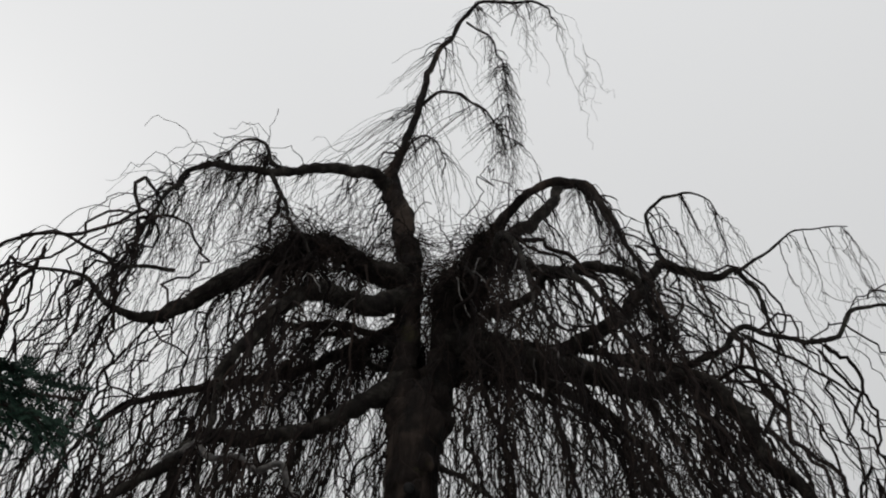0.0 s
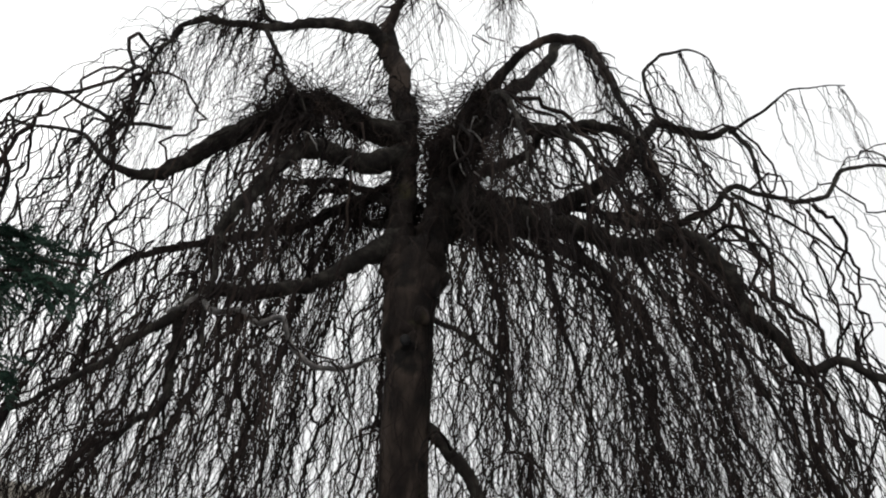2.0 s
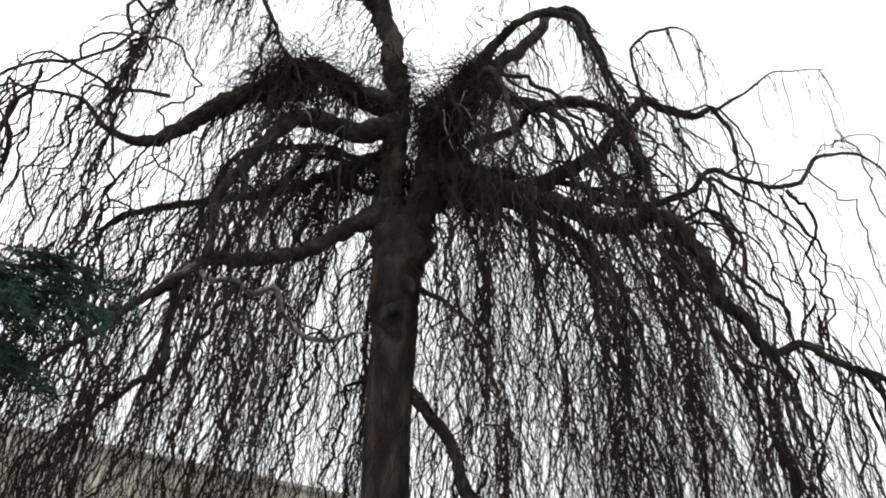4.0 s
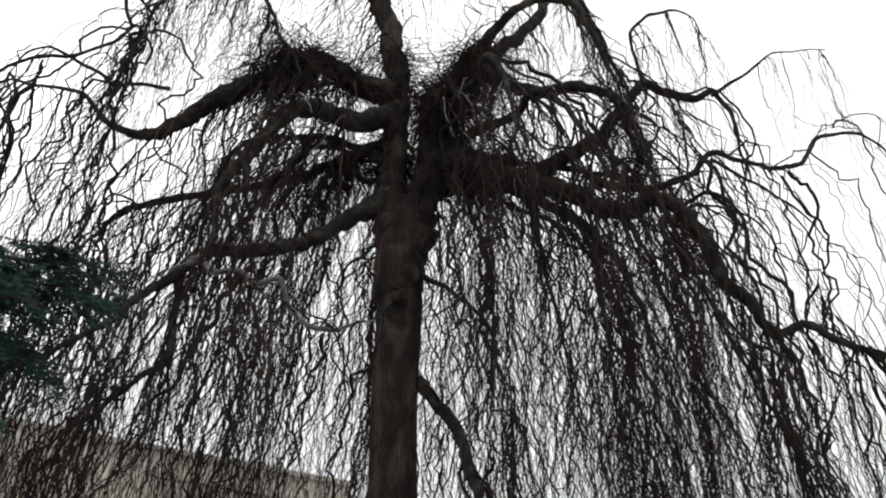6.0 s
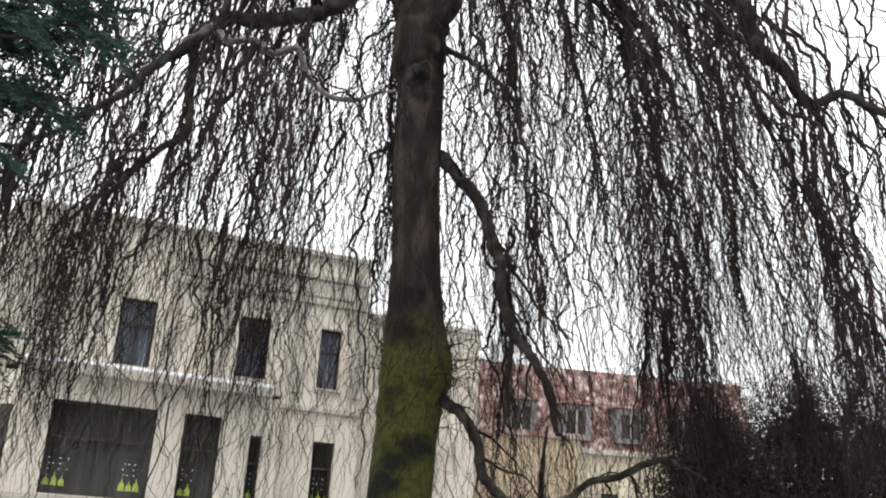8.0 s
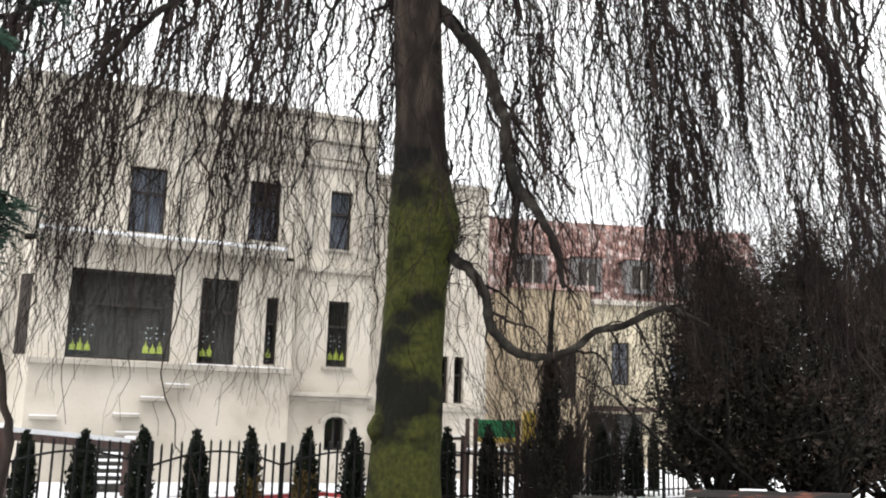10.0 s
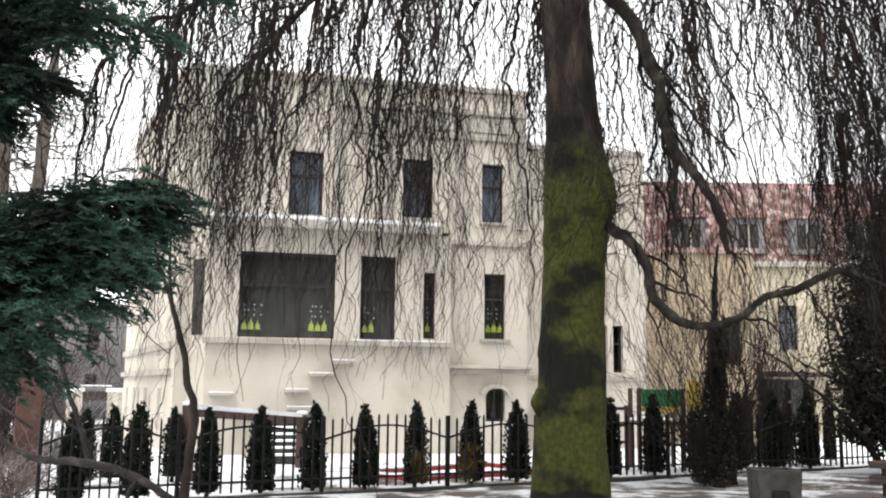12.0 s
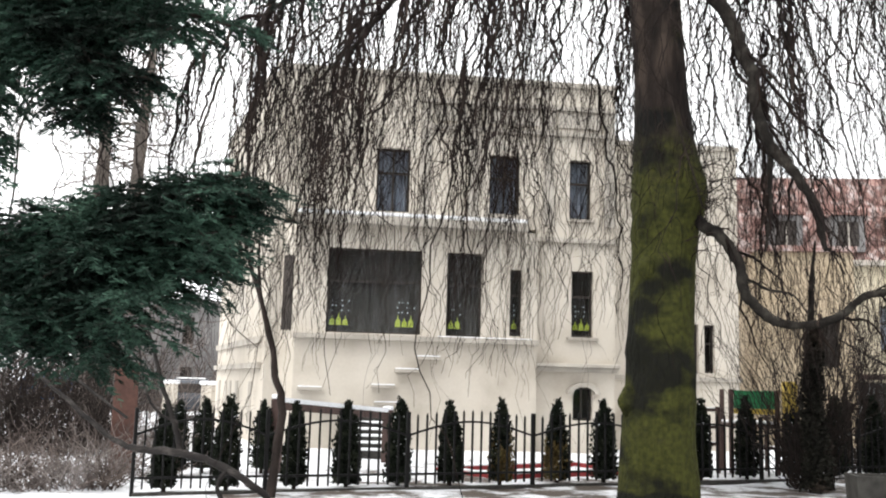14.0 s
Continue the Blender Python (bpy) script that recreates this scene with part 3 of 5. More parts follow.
# limbs on the far and near side of the crown, which arch out of the fork and hang down
rng2 = np.random.default_rng(21)
for az, reach, z0, top, low in ((35, 4.2, 11.3, 13.0, 8.0), (65, 4.8, 11.8, 13.8, 8.5), (95, 4.8, 12.0, 13.8, 8.0), (125, 4.8, 11.8, 13.4, 8.0), (150, 4.5, 11.5, 12.8, 8.5),
                                (-62, 3.4, 12.4, 13.2, 9.8), (-35, 4.0, 11.9, 12.8, 9.0), (80, 3.0, 13.2, 15.2, 11.5), (22, 5.2, 11.6, 12.6, 6.5), (165, 5.4, 11.8, 12.9, 6.5), (16, 6.8, 11.6, 12.2, 6.0), (40, 6.8, 11.8, 12.4, 6.0), (3, 6.6, 11.6, 12.2, 6.0)):
    c, s = math.cos(radians(az)), math.sin(radians(az))
    pts = []
    for f in (0, 0.18, 0.4, 0.62, 0.82, 1.0):
        h = z0 + (top - z0) * math.sin(min(1, f / 0.55) * math.pi / 2) if f < 0.55 else top - (top - low) * ((f - 0.55) / 0.45) ** 1.6
        w = rng2.normal(0, 0.22, 2) * (f > 0)
        pts.append((reach * f * c + w[0] + (1 - f) * (0.32 if c > 0 else -0.38), 13.5 + reach * f * s + w[1], h, (0.065 if low < 7 or az > 100 else 0.11) * (1 - f) ** 0.8 + 0.012))
    limb("bark", *pts)

# the hanging shoots: side branches, long strands from them, and forks of the strands
rng = np.random.default_rng(5)
nodes_p, nodes_d, nodes_r = [], [], []
for line in BOUGHS:
    seg = np.linalg.norm(np.diff(line[:, :3], axis=0), axis=1)
    count = int(seg.sum() * 3.4)
    at = np.sort(rng.uniform(0.12, 1.0, count)) * seg.sum()
    cum = np.r_[0, np.cumsum(seg)]
    p = np.stack([np.interp(at, cum, line[:, i]) for i in range(4)], 1)
    ahead_ = np.stack([np.interp(at, cum, np.gradient(line[:, i])) for i in range(3)], 1)
    nodes_p.append(p[:, :3])
    nodes_d.append(unit(ahead_))
    nodes_r.append(p[:, 3])
P0, D0, R0 = np.concatenate(nodes_p), np.concatenate(nodes_d), np.concatenate(nodes_r)


def outward(p):
    flat = p * np.array([1, 1, 0])
    return unit(flat)


n = len(P0)
high = np.clip((P0[:, 2] - 12.5) / 3, 0, 1)
way = unit(D0 * 0.6 + outward(P0) * 0.3 + rng.normal(0, 0.6, (n, 3)) * np.array([1, 1, 0.6]) + np.stack([0 * high, 0 * high, 0.2 - 0.6 * high - 0.25 * (np.abs(P0[:, 0]) > 4.3)], 1))
length = rng.uniform(0.8, 3.0, n) * np.where(P0[:, 2] < 5.0, 0.4, 1.0) * (1 - 0.45 * high) * np.where((np.abs(P0[:, 0]) > 4.4) & (P0[:, 2] > 10.8), 0.5, 1.0)
drift = 0.25 * outward(P0) + rng.normal(0, 0.2, (n, 3))
length = np.where(P0[:, 2] > 13.8, np.minimum(length, 1.1), length)
inner = (np.abs(P0[:, 0]) < 2.5) & (P0[:, 2] > 10.2) & (P0[:, 2] < 13.2)
length = np.where(inner & (rng.random(n) < 0.6), 0.3, length)
outer = (P0[:, 0] > 4.4) & (P0[:, 2] > 10.0)
length = np.where(outer & (rng.random(n) < 0.6), 0.25, length)
side = grow(P0, way, length, 16, rng, 0.16, rng.uniform(0.14, 0.32, n) + 0.12 * high, drift)
thick = np.minimum(rng.uniform(0.011, 0.03, n) * np.where(np.abs(P0[:, 0]) > 4.2, 0.6, 1.0), R0 * 0.45)[:, None] * np.linspace(1, 0.4, 16)
put("side_branch", tubes("side_branch", side, np.maximum(thick, 0.007), 4), TWIG, beech, kind="stuff")

# long strands start on the side branches and on the limbs, evenly over the crown's plan, and reach far down
def spread(points, count, power=0.8):
    """Picks points so that crowded parts of the plan do not take most of them."""
    cell = np.floor(points[:, :2] / 0.6).astype(int) @ np.array([1, 1000])
    _, back, size = np.unique(cell, return_inverse=True, return_counts=True)
    w = 1 / size[back.ravel()] ** power
    return rng.choice(len(points), count, p=w / w.sum())


cand = side[:, 3:].reshape(-1, 3)
cand_way = unit(np.diff(side, axis=1)[:, 2:]).reshape(-1, 3)
pick = spread(cand, 2350, 1.0)
S1, W1 = cand[pick], cand_way[pick]
low_limbs = np.where(np.abs(P0[:, 0]) > 0.5)[0]
pick = low_limbs[spread(P0[low_limbs], 1150, 1.0)]
S2, W2 = P0[pick], unit(rng.normal(0, 0.6, (1150, 3)) + outward(P0[pick]) * 0.3)
lead = np.where(P0[:, 2] > 16.3)[0]
pick = rng.choice(lead, 90)
upper = np.where((P0[:, 2] > 12.4) & (P0[:, 2] < 16.3) & (np.abs(P0[:, 0]) > 0.5) & (np.abs(P0[:, 0]) < 5.0))[0]
hang = upper[spread(P0[upper], 800, 0.9)]
S3, W3 = P0[pick], unit(rng.normal(0, 0.5, (90, 3)) + np.array([0.08, 0, -0.3]))
S, W = np.concatenate([S1, S2, S3, P0[hang]]), np.concatenate([W1, W2, W3, unit(rng.normal(0, 0.6, (800, 3)) + outward(P0[hang]) * 0.4 - np.array([0, 0, 0.3]))])
chance = rng.random(len(S))
keep = ~((np.abs(S[:, 0]) < 0.8) & (S[:, 1] < -0.2) & (chance < 0.9))
keep &= ~((S[:, 0] > 4.5) & (S[:, 2] > 9.6) & (chance < 0.66))
keep &= ~((S[:, 0] < -4.3) & (S[:, 2] > 9.0) & (chance < 0.22))
keep &= ~((S[:, 0] < -0.5) & (S[:, 0] > -4.3) & (chance < 0.5))
keep &= ~((S[:, 0] > 0.3) & (S[:, 0] < 3.6) & (chance < np.where((S[:, 2] > 9.5) & (S[:, 2] < 12.8), 0.73, np.where(S[:, 0] < 1.9, 0.26, 0.4))))
keep &= ~((S[:, 0] < -0.4) & (S[:, 0] > -2.8) & (S[:, 2] > 10.2) & (S[:, 2] < 13.2) & (rng.random(len(S)) < 0.4))
keep &= ~((S[:, 0] < -2.3) & (S[:, 0] > -3.7) & (S[:, 2] < 9.6) & (rng.random(len(S)) < 0.38))
keep &= ~((S[:, 0] > 3.6) & (chance > 0.9))
S, W = S[keep], W[keep]
N = len(S)
floor_z = np.where(S[:, 0] < 0.2, rng.uniform(2.1, 4.4, N), rng.uniform(2.2, 4.6, N))
drop = np.maximum(S[:, 2] - floor_z, 0.5)
length = 1.28 * drop * np.where(S[:, 0] > 0, rng.uniform(0.38, 1.1, N), rng.uniform(0.2, 1.1, N))
length = np.where(S[:, 2] > 14.0, np.minimum(length, rng.uniform(0.8, 3.2, N)), length)
length = np.where(S[:, 2] < 4.0, np.minimum(length, rng.uniform(0.3, 1.1, N)), length)
drift = np.where(S[:, :1] > 0.3, 0.12, 0.08) * outward(S) + rng.normal(0, 0.055, S.shape)
NODES = 44
W[:, 2] = np.minimum(W[:, 2], 0.2)
strand = grow(S, unit(W), length, NODES, rng, 0.36 * np.clip(length / 6, 0.5, 1)[:, None], rng.uniform(0.22, 0.48, N) + 0.2 * (np.abs(S[:, 0]) > 2.8) * (S[:, 2] > 12), drift, hold=0.2)
thick = (0.0066 + 0.024 * rng.random(N) ** 2.4) * np.where(S[:, 2] > 13.2, 0.68, 1.0)
thick = (thick + 0.02 * (rng.random(N) < 0.045))[:, None] * np.linspace(1, 0.2, NODES)
put("strand", tubes("strand", strand, thick, 3), TWIG, beech, "long thin hanging twigs", kind="stuff")
m = 9000
pick, node = rng.permutation(N)[(N * rng.random(m) ** 1.35).astype(int)], (3 + (NODES - 5) * rng.random(m) ** 0.75).astype(int)
F0 = strand[pick, node]
F1 = unit(unit(strand[pick, node] - strand[pick, node - 1]) + rng.normal(0, 0.22, (m, 3)))
fork = grow(F0, F1, rng.uniform(0.3, 2.6, m) * np.clip((F0[:, 2] - 1.3) / 3, 0.1, 1), 11, rng, 0.34, rng.uniform(0.25, 0.6, m), 0.12 * outward(F0) + rng.normal(0, 0.07, (m, 3)), hold=0.1)
thick = rng.uniform(0.0035, 0.0068, m)[:, None] * np.linspace(1, 0.5, 11)
put("fine_twig", tubes("fine_twig", fork, thick, 3), TWIG, beech, kind="stuff")

# the fine drape of the leader that stands above the crown
lead_at = lead[rng.integers(0, len(lead), 360)]
flank = np.where(rng.random(360) < 0.5, -1.0, 1.0)
lead_way = unit(np.stack([flank * rng.uniform(0.3, 1.1, 360), rng.normal(0, 0.5, 360), rng.uniform(-1.3, -0.25, 360)], 1))
drape = grow(P0[lead_at], lead_way, rng.uniform(0.7, 3.1, 360) * np.where((P0[lead_at, 2] > 21.6) | (P0[lead_at, 0] > 0.8), 0.45, np.where((flank < 0) & (P0[lead_at, 2] < 20.5), 1.35, 1.0)), 18, rng, 0.11, rng.uniform(0.12, 0.34, 360), np.stack([np.where(flank < 0, -0.6, 0.12), 0 * flank, 0 * flank], 1), hold=0.3)
put("drape_twig", tubes("drape_twig", drape, rng.uniform(0.0055, 0.0095, (360, 1)) * np.linspace(1, 0.5, 18), 3), TWIG, beech, kind="stuff")

# a mat of short twigs over the fork, and hair-like shoots out of the trunk
top = np.where((P0[:, 2] > 12.8) & (P0[:, 2] < 14.5) & (P0[:, 0] > -3.6) & (P0[:, 0] < 1.6) & (R0 > 0.1))[0]
pick = top[spread(P0[top], 3200, 0.7)]
mat_w = unit(rng.normal(0, 1, (3200, 3)) * np.array([1, 1, 0.35]))
matted = grow(P0[pick] + rng.normal(0, 0.1, (3200, 3)), mat_w, rng.uniform(0.5, 1.5, 3200), 8, rng, 0.36, rng.uniform(0.08, 0.35, 3200), rng.normal(0, 0.3, (3200, 3)))
put("matted_twig", tubes("matted_twig", matted, np.full((3200, 1), 0.0095) * np.linspace(1, 0.5, 8), 3), TWIG, beech, kind="stuff")
# short bent twigs all over the tops of the limbs
top = np.where((P0[:, 2] > 12.2) & (P0[:, 2] < 16.0) & (P0[:, 0] > -4.6) & (P0[:, 0] < 0.4))[0]
pick = top[spread(P0[top], 1400, 0.9)]
tw_way = unit(rng.normal(0, 0.8, (1400, 3)) + outward(P0[pick]) * 0.4 + np.array([0, 0, -0.1]))
tuft = grow(P0[pick], tw_way, rng.uniform(0.5, 2.0, 1400), 10, rng, 0.34, rng.uniform(0.2, 0.55, 1400), 0.15 * outward(P0[pick]), hold=0.2)
put("crown_twig", tubes("crown_twig", tuft, rng.uniform(0.006, 0.012, (1400, 1)) * np.linspace(1, 0.5, 10), 3), TWIG, beech, kind="stuff")
# a few pale, wet shoots that hang in front of the limbs
front = np.where((P0[:, 1] < -0.5) & (P0[:, 2] > 10.5) & (P0[:, 2] < 14.5) & (np.abs(P0[:, 0]) < 3.5))[0]
pick = front[spread(P0[front], 16, 1.0)]
wet = grow(P0[pick] + np.array([0, -0.15, 0]), unit(rng.normal(0, 0.5, (16, 3)) + np.array([0, -0.5, -0.2])), rng.uniform(0.8, 1.9, 16), 14, rng, 0.2, rng.uniform(0.15, 0.4, 16), rng.normal(0, 0.2, (16, 3)))
for line in wet:
    put("pale_shoot", tubes("pale_shoot", line[None], np.linspace(0.017, 0.007, 14)[None], 5), PALE, beech, "pale wet hanging shoot")
k = 120
hz = np.where(rng.random(k) < 0.6, rng.normal(4.4, 0.35, k), rng.uniform(3.5, 9.0, k))
ha = np.where(rng.random(k) < 0.5, rng.normal(-0.4, 0.5, k), rng.uniform(-2.9, 0.2, k))
hr_ = np.interp(hz, stem[:, 2], stem[:, 3])
hx = np.interp(hz, stem[:, 2], stem[:, 0])
hp = np.stack([hx + hr_ * np.cos(ha), hr_ * np.sin(ha), hz], 1)
hw = unit(np.stack([np.cos(ha), np.sin(ha), rng.uniform(0.2, 1.5, k)], 1))
hair = grow(hp, hw, rng.uniform(0.4, 1.7, k), 16, rng, 0.2, rng.uniform(0.05, 0.3, k), rng.normal(0, 0.2, (k, 3)))
put("trunk_shoot", tubes("trunk_shoot", hair, np.full((k, 1), 0.0065) * np.linspace(1, 0.5, 16), 3), TWIG, beech, kind="stuff")
bough("sucker", [(0.1, -0.38, 6.4, 0.006), (0.16, -0.47, 5.9, 0.009), (0.33, -0.6, 5.1, 0.011), (0.5, -0.62, 4.5, 0.012), (0.62, -0.4, 4.1, 0.012)], BROWN, beech, "thin shoot along the trunk", sides=5, rough=0.05, seed=400)

# ---- the cream villa ----
VILLA = pose(-6.14, 24.45, 0, 0, 0, 20.5)
villa = thing("villa", VILLA, "cream plastered three-storey villa with dark windows and snowy ledges", "house")
FRONT_L, FRONT_R, TOP = -4.0, 5.35, 9.95


def pierced(x0, x1, z0, z1, y0, y1, holes):
    """A wall from y0 to y1 with openings (x0, x1, z0, z1)."""
    bm = bmesh.new()
    xs = sorted({x0, x1, *[h[0] for h in holes], *[h[1] for h in holes]})
    for a, b in zip(xs, xs[1:]):
        mid = (a + b) / 2
        z = z0
        for h in sorted((h for h in holes if h[0] < mid < h[1]), key=lambda h: h[2]):
            if h[2] > z:
                box(bm, a, b, y0, y1, z, h[2])
            z = h[3]
        if z < z1:
            box(bm, a, b, y0, y1, z, z1)
    bmesh.ops.remove_doubles(bm, verts=bm.verts, dist=0.0005)
    return bm


UPPER = [(-1.28, -0.37, 6.2, 7.96), (1.8, 2.66, 6.28, 7.94), (4.05, 4.68, 6.25, 7.92)]
LOWER = [(-2.47, 0.0, 2.92, 5.14), (0.66, 1.61, 2.92, 5.14), (2.36, 2.69, 2.97, 4.75)]
PLAIN = [(4.13, 4.74, 3.02, 4.82), (4.18, 4.73, 0.8, 1.68)]
part("wall", pierced(FRONT_L, FRONT_R, 5.9, TOP, 0.0, 0.4, UPPER), PLASTER, villa)
part("wall", pierced(3.1, FRONT_R, -0.1, 5.9, 0.0, 0.4, PLAIN), PLASTER, villa)
part("wall", pierced(-3.25, 3.1, -0.1, 5.75, -0.3, 0.1, LOWER), PLASTER, villa, "ground-floor bay wall")


def oblique(bm, a, b, z0, z1, thick):
    """A wall between plan points a and b, its outer face on the line."""
    a, b = Vector((*a, 0)), Vector((*b, 0))
    d = (b - a).normalized()
    inward = Vector((d.y, -d.x, 0)) * thick
    v = [bm.verts.new(p + Vector((0, 0, z))) for z in (z0, z1) for p in (a, b, b + inward, a + inward)]
    for q in ((3, 2, 1, 0), (4, 5, 6, 7), (0, 1, 5, 4), (1, 2, 6, 5), (2, 3, 7, 6), (3, 0, 4, 7)):
        bm.faces.new([v[k] for k in q])
    bmesh.ops.recalc_face_normals(bm, faces=bm.faces)
    return bm


CORNER, FLANK = (FRONT_L, 0.0), (-6.09, 9.6)
part("wall", oblique(bmesh.new(), CORNER, FLANK, -0.1, TOP, 0.35), PLASTER, villa, "receding flank wall")
part("wall", oblique(bmesh.new(), FLANK, (FRONT_R, 12.5), -0.1, TOP, 0.35), PLASTER, villa)
part("wall", boxed(FRONT_R - 0.35, FRONT_R, 0.4, 12.5, -0.1, TOP), PLASTER, villa)
roof = bmesh.new()
v = [roof.verts.new((x, y, z)) for z in (TOP - 0.02, TOP + 0.1) for x, y in ((FRONT_L, 0.02), (FRONT_R - 0.02, 0.02), (FRONT_R - 0.02, 12.4), (FLANK[0] + 0.1, FLANK[1] - 0.1))]
for q in ((3, 2, 1, 0), (4, 5, 6, 7), (0, 1, 5, 4), (1, 2, 6, 5), (2, 3, 7, 6), (3, 0, 4, 7)):
    roof.faces.new([v[k] for k in q])
part("roof", roof, SNOW, villa, "flat snow-covered roof")
# Unseen floors and partition, coloured near-black for the dimness of the rooms.
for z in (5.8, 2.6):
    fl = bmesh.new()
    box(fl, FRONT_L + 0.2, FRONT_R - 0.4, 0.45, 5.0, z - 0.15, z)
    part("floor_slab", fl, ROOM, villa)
part("dark_back_screen", boxed(FRONT_L + 0.2, FRONT_R - 0.4, 4.6, 4.75, 0, TOP - 0.1), ROOM, villa)

# mouldings: parapet coping, frieze, string courses
for x0, x1, out, z0, z1 in ((FRONT_L - 0.06, FRONT_R + 0.05, 0.1, TOP + 0.003, TOP + 0.16), (-0.12, FRONT_R + 0.03, 0.12, 9.28, 9.42), (-0.12, FRONT_R + 0.02, 0.1, 8.56, 8.68),
                            (3.1, FRONT_R + 0.02, 0.1, 5.58, 5.72), (3.1, FRONT_R + 0.08, 0.26, 2.2, 2.3), (3.1, FRONT_R + 0.04, 0.14, 2.08, 2.197)):
    part("moulding", boxed(x0, x1, -out, 0.002, z0, z1, 0.02), TRIM, villa)
for x in (-0.12, 1.2, 3.3, 5.03):
    part("pilaster", boxed(x, x + 0.3, -0.06, 0.003, 6.06, 9.28, 0.01), TRIM, villa)
for x0, x1 in ((0.25, 1.12), (1.6, 3.2), (3.7, 4.9)):
    part("frieze_panel", boxed(x0, x1, -0.06, 0.003, 8.8, 9.2, 0.012), TRIM, villa)
bay = boxed(-3.36, 2.76, -0.72, 0.0, 5.72, 5.95, 0.03)
cornice = part("bay_cornice", bay, TRIM, villa, "projecting cornice over the bay")
cap = boxed(-3.34, 2.74, -0.71, -0.003, 5.953, 6.05, 0.03)
for q in cap.verts:
    q.co.z += 0.02 * noise.noise(q.co * 3)
part("snow", cap, SNOW, cornice, "line of snow on the cornice")
part("bay_sill", boxed(-3.3, 3.12, -0.48, -0.303, 2.74, 2.88, 0.02), TRIM, villa)
part("bay_snow", boxed(0.45, 2.95, -0.47, -0.31, 2.883, 2.905, 0.008), SNOW, villa)
for x0, z0 in ((-3.12, 1.52), (-1.25, 1.62), (-0.65, 2.04), (-0.09, 2.38), (-2.62, 1.1), (-1.16, 1.18)):
    ledge = part("wall_ledge", boxed(x0, x0 + 0.62, -0.52, -0.303, z0 - 0.1, z0 - 0.02, 0.015), TRIM, villa, "stepped ledge on the wall")
    part("snow", boxed(x0 + 0.01, x0 + 0.61, -0.51, -0.306, z0 - 0.017, z0 + 0.012, 0.012), SNOW, ledge)


def window(x0, x1, z0, z1, y, bars, curtain=False, tulips=0, parent=None):
    """A dark wooden casement set back in its opening, with glass panes between the bars."""
    w = 0.055
    frame_bm = bmesh.new()
    ring = [[frame_bm.verts.new((a, yy, c)) for a, c in ((x0 + o, z0 + o), (x1 - o, z0 + o), (x1 - o, z1 - o), (x0 + o, z1 - o))] for yy in (y, y + 0.07) for o in (0, w)]
    for k in range(4):
        n = (k + 1) % 4
        for p, q in ((0, 1), (1, 3), (3, 2), (2, 0)):
            frame_bm.faces.new((ring[p][k], ring[p][n], ring[q][n], ring[q][k]))
    bmesh.ops.recalc_face_normals(frame_bm, faces=frame_bm.faces)
    nx, nz = bars
    xs = [x0 + w + (x1 - x0 - 2 * w) * k / nx for k in range(nx + 1)]
    zs = [z0 + w] + [z0 + w + (z1 - z0 - 2 * w) * q for q in ((0.62,) if nz == 2 else ())] + [z1 - w]
    win = part("window", frame_bm, DARKWOOD, parent or villa, "dark wooden casement window")
    for x in xs[1:-1]:
        part("glazing_bar", boxed(x - 0.025, x + 0.025, y - 0.004, y + 0.06, z0 + w, z1 - w), DARKWOOD, win)
    for z in zs[1:-1]:
        part("glazing_bar", boxed(x0 + w, x1 - w, y - 0.007, y + 0.06, z - 0.03, z + 0.03), DARKWOOD, win)
    for a, b in zip(xs, xs[1:]):
        for c, d in zip(zs, zs[1:]):
            pane = part("pane", boxed(a, b, y + 0.03, y + 0.036, c, d), GLASS, win)
            pane.visible_shadow = False
    if curtain:
        cb = bmesh.new()
        cols = 24
        up = [[cb.verts.new((x0 + w + (x1 - x0 - 2 * w) * k / cols, y + 0.1 + 0.02 * math.sin(k * 1.9), z)) for k in range(cols + 1)] for z in (z0 + 0.05, z1 - 0.05)]
        for k in range(cols):
            cb.faces.new((up[0][k], up[0][k + 1], up[1][k + 1], up[1][k]))
        cloth = part("curtain" if curtain is True else "blind", cb, CURTAIN if curtain is True else BLIND, win)
        thick = cloth.modifiers.new("cloth", "SOLIDIFY")
        thick.thickness = 0.004
    for k in range(tulips):
        tx = x0 + 0.16 + (k // 3) * (x1 - x0 - 0.75 if tulips > 3 else 0.3) + (k % 3) * 0.17
        if tx > x1 - 0.1:
            break
        tb = bmesh.new()
        h = 0.26 + 0.07 * (k % 2)
        ring = [tb.verts.new((tx + px * 0.075, yy, z0 + 0.2 + pz * h)) for yy in (y + 0.052, y + 0.056) for px, pz in ((-1, 0), (1, 0), (0.8, 0.5), (0.25, 0.62), (0, 1), (-0.25, 0.62), (-0.8, 0.5))]
        tb.faces.new(ring[:7])
        tb.faces.new(ring[7:][::-1])
        for q in range(7):
            tb.faces.new((ring[q], ring[q + 7], ring[(q + 1) % 7 + 7], ring[(q + 1) % 7]))
        bmesh.ops.recalc_face_normals(tb, faces=tb.faces)
        part("paper_tulip", tb, TULIP, win, "yellow-green paper flower on the glass")
        for j in range(3):
            db = bmesh.new()
            bmesh.ops.create_circle(db, cap_ends=True, radius=0.019, segments=8)
            for q in db.verts:
                q.co = Vector((q.co.x + tx + 0.09 * math.sin(3.1 * j + k), y + 0.054, q.co.y + z0 + 0.58 + 0.13 * j))
            part("paper_dot", db, SILVER, win)
    return win


